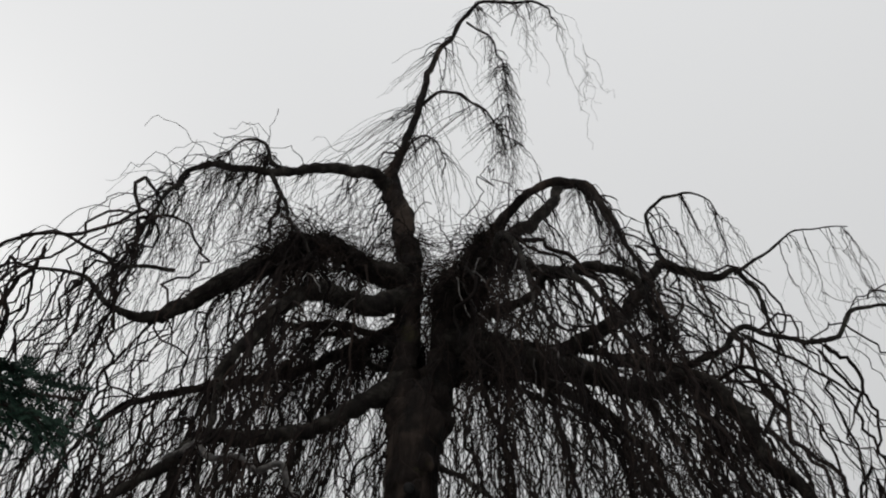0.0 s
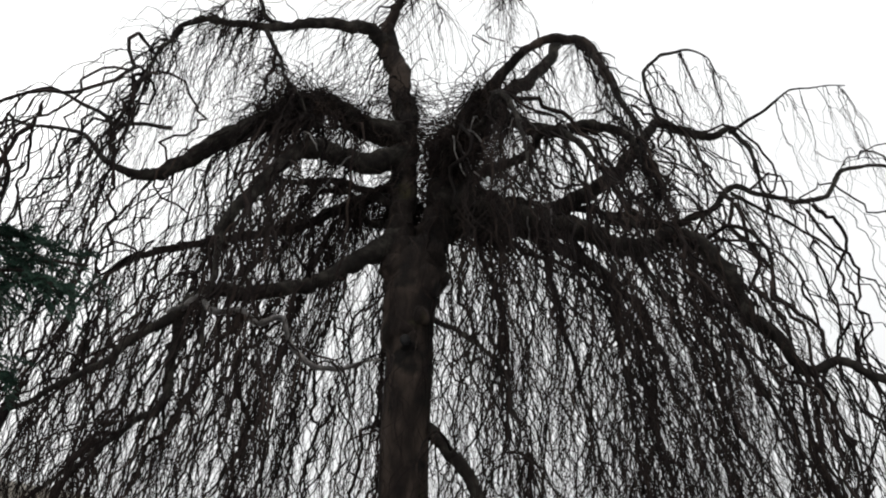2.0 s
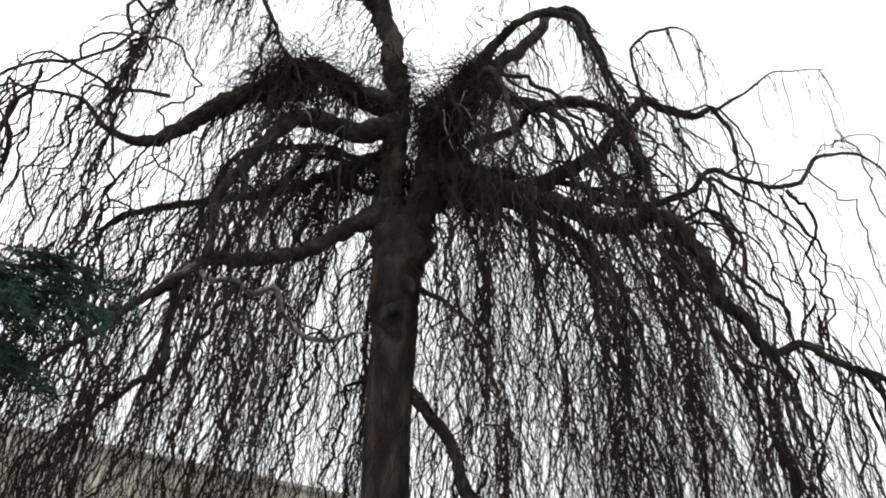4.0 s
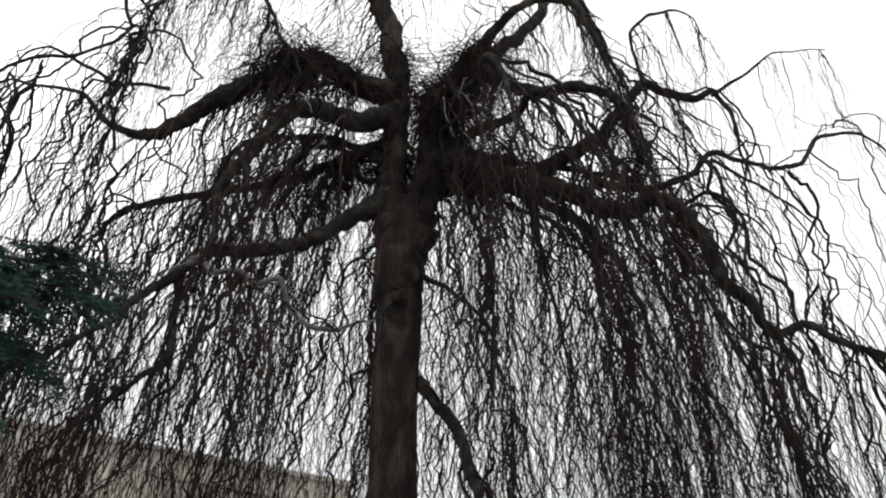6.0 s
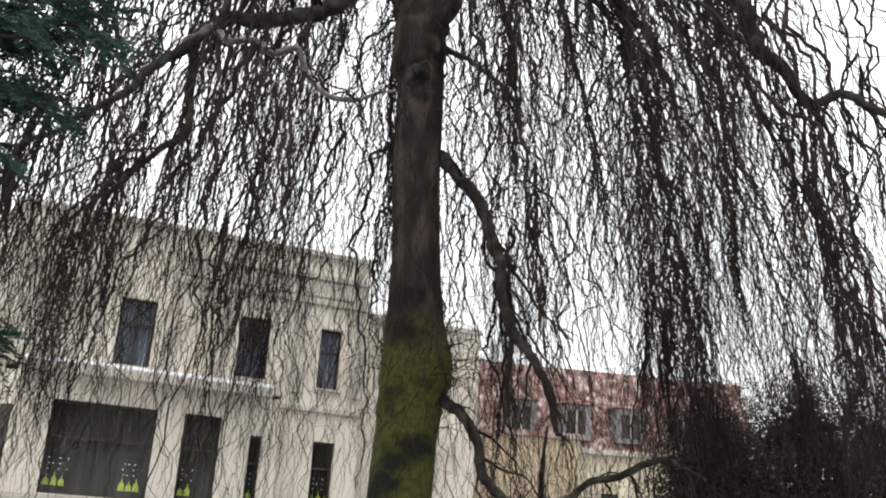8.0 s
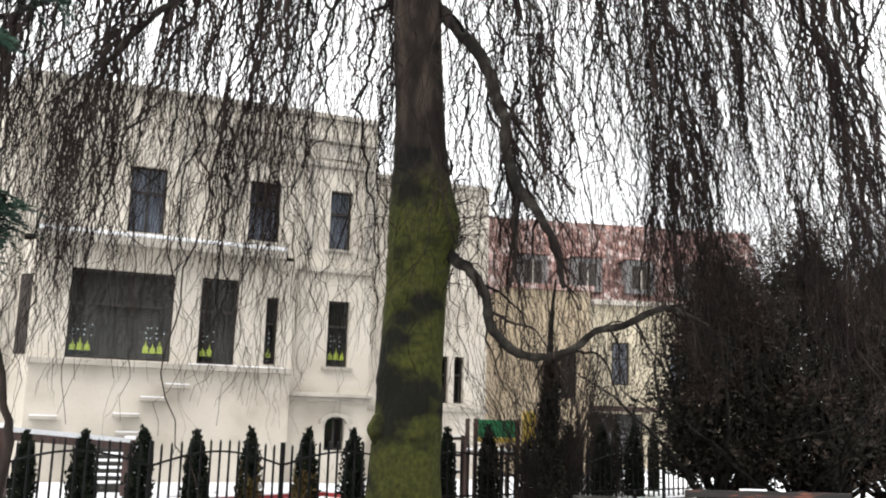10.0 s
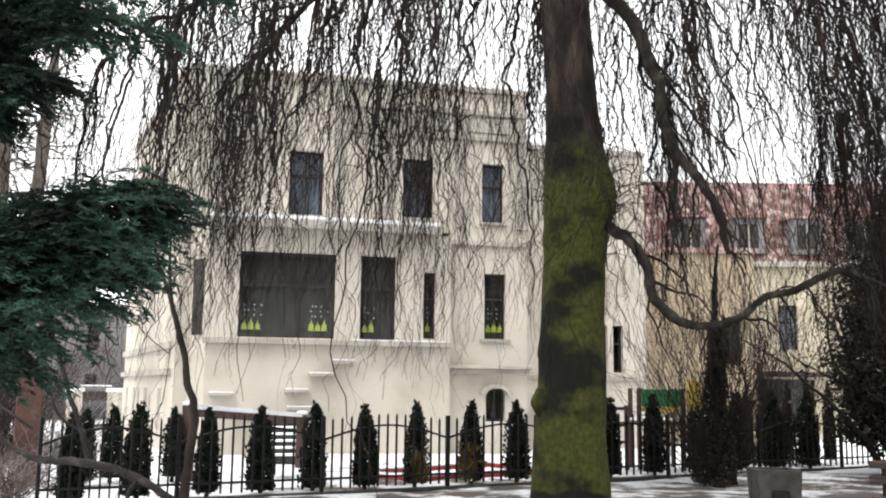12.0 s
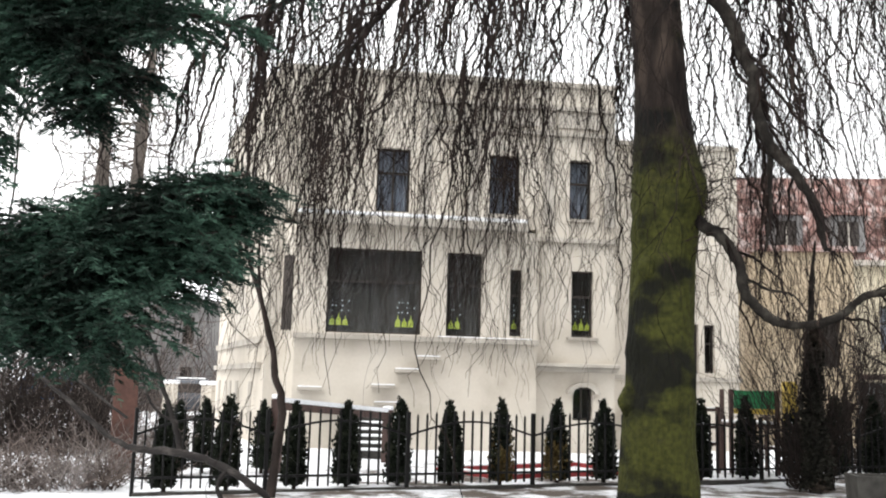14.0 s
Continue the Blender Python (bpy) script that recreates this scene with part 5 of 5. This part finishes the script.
for z in (0.55, 0.9, 1.25):
    rl = part("rail", boxed(-0.6, 0.55, 0.031, 0.06, z, z + 0.06, 0.005), REDWOOD, bridge)
    part("snow", boxed(-0.6, 0.55, 0.031, 0.06, z + 0.063, z + 0.09, 0.008), SNOW, rl)

# ---- bench and litter bin ----
bench = thing("park_bench", pose(4.52, 11.9, 0, 0, 0, 3), "weathered slatted park bench with worn red paint", "bench")
for x in (-0.78, 0.55):
    b = bmesh.new()
    box(b, x - 0.04, x + 0.04, -0.22, -0.14, -0.1, 0.42)
    box(b, x - 0.04, x + 0.04, 0.16, 0.24, -0.1, 0.88)
    box(b, x - 0.04, x + 0.04, -0.139, 0.159, 0.32, 0.42)
    part("leg", b, BROWN, bench)
for y, z in ((-0.24, 0.423), (-0.12, 0.423), (0.0, 0.423)):
    sl = part("seat_slat", boxed(-1.0, 1.15, y, y + 0.1, z, z + 0.04, 0.008), SLAT, bench)
for z in (0.6, 0.78):
    sl = part("back_slat", boxed(-1.0, 1.15, 0.12, 0.157, z, z + 0.09, 0.008), SLAT, bench)
    part("snow", boxed(-0.3, 0.05, 0.122, 0.155, z + 0.093, z + 0.115, 0.008), SNOW, sl)
litter = thing("litter_bin", pose(2.57, 12.7, 0, 0, 0, 5) @ Matrix.Diagonal((0.88, 0.88, 1.0, 1.0)), "square wet concrete litter bin", "bin")
shell = bmesh.new()
for x0, x1, y0, y1 in ((-0.31, 0.31, -0.31, -0.25), (-0.31, 0.31, 0.25, 0.31), (-0.31, -0.25, -0.25, 0.25), (0.25, 0.31, -0.25, 0.25)):
    box(shell, x0, x1, y0, y1, -0.05, 0.7)
box(shell, -0.25, 0.25, -0.25, 0.25, -0.05, 0.3)
for q in shell.verts:
    q.co.x *= 0.86 + 0.2 * q.co.z
    q.co.y *= 0.86 + 0.2 * q.co.z
part("shell", shell, CONCRETE, litter)
part("emblem", boxed(-0.12, 0.12, -0.315, -0.3, 0.25, 0.45, 0.02), IRON, litter, "dark stain plate")


# ---- slender bare tree and the low broken branches ----
slim = thing("slender_tree", pose(-5.36, 13, 0), "slender bare brown tree leaning by the fence", "tree")
bough("trunk", [(0, 0, -0.1, 0.075), (0.07, 0, 0.63, 0.065), (0.12, 0, 1.27, 0.06), (-0.02, 0.02, 1.7, 0.052), (-0.08, 0.05, 2.07, 0.047), (-0.36, 0.1, 2.89, 0.036), (-0.6, 0.15, 3.44, 0.022), (-0.95, 0.2, 4.6, 0.008)], BROWN, slim, seed=71)
bough("branch", [(-0.1, 0.05, 2.1, 0.035), (-0.22, -0.1, 2.7, 0.03), (-0.3, -0.15, 3.4, 0.02), (-0.25, -0.2, 4.5, 0.008)], BROWN, slim, sides=6, seed=72)
bough("branch", [(-0.36, 0.1, 2.89, 0.02), (-0.55, 0.3, 3.2, 0.014), (-0.9, 0.4, 3.5, 0.006)], BROWN, slim, sides=6, seed=73)
low = thing("fallen_branch", pose(-6.4, 12, 0), "low crooked grey-brown branches rising from the ground", "branch")
bough("branch", [(1.5, 0.1, -0.05, 0.045), (1.3, 0, 0.2, 0.048), (0.65, 0, 0.53, 0.054), (0.0, 0, 0.65, 0.054), (-0.5, 0, 0.66, 0.045), (-0.97, 0, 0.83, 0.035), (-1.72, 0, 1.35, 0.029), (-2.4, 0, 1.81, 0.022), (-2.81, 0, 2.12, 0.019), (-3.6, 0, 2.9, 0.007)], WETBARK, low, seed=74)
bough("branch", [(0.15, 0, 0.65, 0.045), (0.03, 0, 1.02, 0.039), (-0.17, 0, 1.47, 0.032), (-0.44, 0.05, 2.16, 0.022), (-0.69, 0.1, 2.63, 0.016), (-0.9, 0.1, 3.3, 0.007)], WETBARK, low, seed=75)
bough("branch", [(-0.69, 0, 1.07, 0.022), (-1.29, 0, 1.44, 0.019), (-1.86, 0, 1.82, 0.016), (-2.44, 0, 2.21, 0.011), (-3.1, 0, 2.8, 0.005)], WETBARK, low, sides=6, seed=76)
bough("branch", [(0.03, 0, 1.02, 0.019), (-0.3, -0.1, 1.3, 0.018), (-0.5, -0.1, 1.9, 0.013), (-0.55, -0.1, 2.5, 0.005)], WETBARK, low, sides=6, seed=77)
bough("stub", [(0.85, 0, 0.48, 0.032), (0.75, -0.1, 0.2, 0.029), (0.95, -0.1, -0.08, 0.032)], WETBARK, low, seed=78)
for k, (x, y, lean) in enumerate(((-15.6, 24, -0.1), (-14.9, 24.6, 0.35))):
    t = thing("bare_tree", pose(x, y, 0), "grey bare tree across the garden", "tree", "far bare trees")
    r = np.random.default_rng(80 + k)
    bough("trunk", [(-lean * 2, 0, -0.1, 0.3), (-lean, 0, 3, 0.25), (0, 0, 7, 0.2), (lean * 0.6, 0, 10, 0.15), (lean, 0.2, 13, 0.06)], GREYBARK, t, seed=79 + k)
    base = np.stack([np.zeros(130), np.zeros(130), r.uniform(3.0, 12.0, 130)], 1)
    ways = unit(r.normal(0, 1, (130, 3)) * np.array([1, 1, 0.4]) + np.array([0, 0, 0.3]))
    arms = grow(base, ways, r.uniform(1.2, 4.2, 130), 14, r, 0.25, np.full(130, 0.03), r.normal(0, 0.2, (130, 3)))
    put("branch_work", tubes("branch_work", arms, r.uniform(0.012, 0.035, (130, 1)) * np.linspace(1, 0.2, 14), 4), GREYBARK, t, kind="stuff")
    pick, node = r.integers(0, 130, 500), r.integers(3, 13, 500)
    twigs = grow(arms[pick, node], unit(r.normal(0, 1, (500, 3))), r.uniform(0.5, 1.6, 500), 7, r, 0.3, np.full(500, 0.05), r.normal(0, 0.2, (500, 3)))
    put("twig", tubes("twig", twigs, np.full((500, 1), 0.009) * np.linspace(1, 0.4, 7), 3), GREYBARK, t, kind="stuff")


def brush(name, m, label, mat, seed, count, size, height, thick, category="shrub", weight=0.03, spread=0.8):
    """A thicket of thin bare shoots with side twigs."""
    r = np.random.default_rng(seed)
    t = thing(name, m, label, category)
    base = np.stack([r.uniform(-size[0], size[0], count), r.uniform(-size[1], size[1], count), np.full(count, -0.05)], 1)
    ways = unit(r.normal(0, spread, (count, 3)) * np.array([1, 1, 0]) + np.array([0, 0, 1.0]))
    shoots = grow(base, ways, r.uniform(0.5, 1.0, count) * height, 9, r, 0.2, np.full(count, weight), r.normal(0, 0.3, (count, 3)))
    put("shoot", tubes("shoot", shoots, np.full((count, 1), thick) * np.linspace(1, 0.4, 9), 3), mat, t, kind="stuff")
    k = count * 3
    pick, node = r.integers(0, count, k), r.integers(2, 9, k)
    s = shoots[pick, node]
    tw = grow(s, unit(unit(s - shoots[pick, node - 1]) + r.normal(0, 0.7, (k, 3))), r.uniform(0.15, 0.45, k) * height * 0.5, 5, r, 0.25, np.full(k, weight), r.normal(0, 0.3, (k, 3)))
    put("twig", tubes("twig", tw, np.full((k, 1), thick * 0.6) * np.linspace(1, 0.5, 5), 3), mat, t, kind="stuff")
    return t


brush("bare_hedge", pose(-10.2, 14.6, 0, 0, 0, 10), "dense leafless brown hedge with snow behind it", SHRUB, 91, 260, (2.3, 0.7), 1.35, 0.009)
brush("bare_hedge", pose(-14.5, 20.0, 0, 0, 0, 20), "dense leafless brown hedge with snow behind it", SHRUB, 92, 600, (3.6, 0.9), 2.5, 0.012)
brush("bare_hedge", pose(-9.45, 12.2, 0, 0, 0, 36), "low brown thicket beside the fence end", SHRUB, 96, 560, (1.9, 0.4), 1.05, 0.01)
brush("bare_bush", pose(-13.2, 18.6, 0), "tall brown leafless bush behind the fence", BROWN, 99, 420, (1.9, 0.8), 3.4, 0.011, weight=0.015, spread=0.35)
brush("far_thicket", pose(-29, 42, 0, 0, 0, 30), "distant brown leafless trees along the street", SHRUB, 97, 420, (9.0, 2.5), 6.5, 0.03, category="trees")
brush("bare_bush", pose(2.75, 18.9, 0), "dark twiggy leafless bush in the garden", BROWN, 93, 150, (0.4, 0.4), 4.7, 0.01, weight=0.012, spread=0.3)
brush("bare_bush", pose(4.6, 23.5, 0), "brown twiggy leafless bush by the yews", BROWN, 98, 130, (0.7, 0.5), 5.2, 0.011, weight=0.012, spread=0.25)
ivy = thing("ivy_column", pose(2.7, 18.1, 0), "dark evergreen column round a stem", "shrub")
r = np.random.default_rng(94)
z = r.uniform(0, 1, 6000)
a = r.uniform(0, 2 * np.pi, 6000)
rr = (0.25 + 0.08 * np.sin(9 * z + a)) * (1 - 0.5 * z) * np.sqrt(r.uniform(0.3, 1, 6000))
verts, quads = leaf_cloud(np.stack([rr * np.cos(a), rr * np.sin(a), z * 2.9], 1), 0.07, r, 0.3)
put("foliage", quad_mesh("foliage", verts, quads), YEW, ivy, kind="stuff")
bough("trunk", [(0, 0, -0.1, 0.11), (0.03, 0, 1.5, 0.09), (0, 0, 3.2, 0.06), (0.1, 0, 4.4, 0.02)], BARK, ivy, seed=95)


# ---- large dark evergreen shrubs ----
def evergreen(m, width, depth, height, seed, count):
    r = np.random.default_rng(seed)
    t = thing("yew", m, "large dark evergreen yew with a ragged outline", "shrub", "dark yews")
    n = 46
    base = np.stack([r.normal(0, 0.25, n), r.normal(0, 0.25, n), np.full(n, -0.05)], 1)
    ways = unit(r.normal(0, 0.4, (n, 3)) * np.array([1, depth / width, 0.4]) + np.array([0, 0, 0.9]))
    arms = grow(base, ways, r.uniform(0.5, 0.85, n) * height * 0.9, 14, r, 0.2, np.full(n, 0.0), r.normal(0, 0.1, (n, 3)))
    put("stem", tubes("stem", arms, np.full((n, 1), 0.06) * np.linspace(1, 0.2, 14), 4), BARK, t, kind="stuff")
    # tips fill an uneven dome; every tip carries a drooping feathery spray
    k = 900
    up = r.uniform(0.08, 0.8, k) ** 0.85
    ang = r.uniform(0, 2 * np.pi, k)
    dome = np.interp(up, [0, 0.2, 0.5, 0.7, 0.8], [0.8, 1.0, 0.95, 0.7, 0.25]) * (1 + 0.2 * np.sin(2 * ang + seed) + 0.14 * np.sin(5 * ang + 11 * up))
    far_out = dome * np.sqrt(r.uniform(0.15, 1.0, k))
    tips = np.stack([width * far_out * np.cos(ang), depth * far_out * np.sin(ang), up * height + r.normal(0, 0.25, k)], 1)
    tips = np.concatenate([tips, arms[r.integers(0, n, 120), r.integers(7, 14, 120)]])
    spray = unit(tips * np.array([1, 1, 0]) * 0.5 + r.normal(0, 0.5, tips.shape) + np.array([0, 0, -0.35]))
    at = r.integers(0, len(tips), count)
    along = r.uniform(-0.35, 0.75, (count, 1))
    pts = tips[at] + spray[at] * along + np.array([0, 0, -0.25]) * along ** 2 + r.normal(0, 0.085, (count, 3))
    pts = pts[pts[:, 2] > 0.02]
    verts, quads = leaf_cloud(pts, 0.05, r, -0.3)
    core = tips[r.integers(0, len(tips), 17000)] * np.array([0.82, 0.82, 0.84]) + r.normal(0, 0.14, (17000, 3))
    v2, q2 = leaf_cloud(core[core[:, 2] > 0.1], 0.125, r, 0.0)
    quads = np.concatenate([quads, q2 + len(verts)])
    verts = np.concatenate([verts, v2])
    put("foliage", quad_mesh("foliage", verts, quads), YEW, t, kind="stuff")
    return t


evergreen(pose(7.15, 21.6, 0), 1.6, 1.6, 6.9, 101, 38000)
evergreen(pose(8.9, 20.9, 0), 2.0, 1.8, 7.6, 102, 42000)
evergreen(pose(11.2, 21.2, 0), 2.0, 1.8, 7.5, 103, 34000)
evergreen(pose(13.2, 20.8, 0), 2.0, 1.8, 7.1, 104, 22000)

# ---- the fir whose boughs reach in from the side ----
fir = thing("fir_tree", pose(-4.9, 5.6, 0), "blue-green fir with heavy needled boughs", "tree")
bough("trunk", [(0, 0, -0.1, 0.24), (0, 0, 2, 0.2), (0.03, 0, 4, 0.17), (0, 0, 6, 0.13), (0, 0, 9, 0.05)], BARK, fir, seed=110)


def fir_bough(tip, start_z, seed, width=0.55, arch=0.25):
    """A bough with flat sprays: stem, side shoots on both sides, and needles all along them."""
    r = np.random.default_rng(seed)
    a, b = np.array([0.1, 0, start_z]), np.array([tip[0] + 4.76, tip[1] - 5.6, tip[2]])
    s = np.linspace(0, 1, 16)[:, None]
    stem_line = a + (b - a) * s + np.array([0, 0, 1]) * (arch * np.sin(np.pi * s) - 0.2 * arch)
    stem_line[1:-1] += r.normal(0, 0.02, (14, 3))
    ob = put("bough", tubes("bough", stem_line[None], np.linspace(0.04, 0.008, 16)[None], 6), BROWN, fir, "drooping needled bough")
    ahead_ = unit(b - a)
    across = unit(np.cross(ahead_, np.array([0, 0, 1.0])))
    n = 96
    f = np.sort(r.uniform(0.25, 1.0, n))
    base = np.stack([np.interp(f, s[:, 0], stem_line[:, i]) for i in range(3)], 1)
    sgn = np.where(np.arange(n) % 2, 1.0, -1.0)[:, None]
    ways = unit(ahead_ * 0.75 + across * sgn + r.normal(0, 0.28, (n, 3)))
    shoots = grow(base, ways, width * r.uniform(0.5, 1.1, n) * (1.15 - 0.75 * f), 9, r, 0.06, np.full(n, 0.05), r.normal(0, 0.1, (n, 3)))
    k = n * 3
    pick, node = r.integers(0, n, k), r.integers(2, 8, k)
    d = unit(shoots[pick, node + 1] - shoots[pick, node - 1])
    sub = grow(shoots[pick, node], unit(d + unit(np.cross(d, np.array([0, 0, 1.0]))) * np.where(r.random(k) < 0.5, 0.8, -0.8)[:, None] + r.normal(0, 0.16, (k, 3))), r.uniform(0.1, 0.24, k), 9, r, 0.05, np.full(k, 0.04), np.zeros((k, 3)))
    alls = np.concatenate([shoots, sub])
    put("shoot", tubes("shoot", shoots, np.full((n, 1), 0.004) * np.linspace(1, 0.5, 9), 3), BROWN, ob, kind="stuff")
    per = 27
    u = r.uniform(0, 7.99, (len(alls), per))
    i0 = u.astype(int)
    rows = np.arange(len(alls))[:, None]
    at = alls[rows, i0] + (alls[rows, i0 + 1] - alls[rows, i0]) * (u - i0)[..., None]
    dirs = unit(alls[rows, i0 + 1] - alls[rows, i0])
    at, dirs = at.reshape(-1, 3), dirs.reshape(-1, 3)
    comb = unit(np.cross(dirs, np.array([0, 0, 1.0]))) * np.where(r.random((len(at), 1)) < 0.5, 1.0, -1.0)
    out = unit(dirs * 0.75 + comb * r.uniform(0.35, 1.0, (len(at), 1)) + r.normal(0, 0.22, at.shape) + np.array([0, 0, 0.12]))
    wide = unit(np.cross(out, r.normal(0, 1, at.shape)))
    ln = r.uniform(0.026, 0.044, (len(at), 1))
    quad = np.stack([at - wide * 0.0047, at + wide * 0.0047, at + out * ln + wide * 0.0022, at + out * ln - wide * 0.0022], 1).reshape(-1, 3)
    put("needles", quad_mesh("needles", quad, np.arange(len(quad)).reshape(-1, 4)), NEEDLE, ob, kind="stuff")


UPPER_BOUGHS = [(-1.4, 4.5, 4.35), (-1.5, 4.45, 4.2), (-1.75, 4.4, 4.1), (-1.7, 4.5, 3.85), (-1.85, 4.6, 3.85), (-2.05, 4.5, 3.55), (-2.3, 4.4, 3.5), (-2.6, 4.5, 3.3), (-2.1, 4.7, 4.4), (-2.5, 4.6, 3.9), (-2.8, 4.5, 4.3), (-2.9, 4.5, 3.6),
                (-2.2, 4.5, 4.05), (-2.45, 4.4, 4.25), (-2.9, 4.5, 4.0), (-3.1, 4.4, 3.85), (-2.7, 4.6, 3.6), (-3.2, 4.5, 3.6), (-2.3, 4.5, 3.95)]
DROOPING = [(-2.84, 4.5, 3.0), (-2.68, 4.5, 3.18), (-2.95, 4.6, 3.12), (-2.75, 4.4, 3.3), (-3.42, 4.3, 2.72), (-3.33, 4.25, 2.9)]
LOWER_BOUGHS = [(-1.88, 4.4, 2.6), (-1.98, 4.55, 2.44), (-2.05, 4.45, 2.3), (-2.15, 4.5, 2.45), (-1.9, 4.5, 2.7), (-1.95, 4.6, 2.62), (-2.0, 4.6, 2.5), (-2.0, 4.4, 2.38), (-2.12, 4.5, 2.2), (-2.3, 4.4, 2.05), (-2.5, 4.5, 1.9), (-2.4, 4.6, 2.55), (-2.3, 4.5, 2.3), (-2.6, 4.4, 2.3), (-2.62, 4.5, 1.74), (-3.0, 4.4, 1.85), (-2.8, 4.6, 2.1), (-2.9, 4.5, 1.95)]
for k, tip in enumerate(UPPER_BOUGHS):
    fir_bough(tip, tip[2] + 0.25, 120 + k)
for k, tip in enumerate(DROOPING):
    fir_bough(tip, tip[2] + 1.0, 150 + k, width=0.42, arch=0.35)
for k, tip in enumerate(LOWER_BOUGHS):
    fir_bough(tip, max(tip[2] - 0.3, 2.1), 160 + k, width=0.62, arch=0.06)
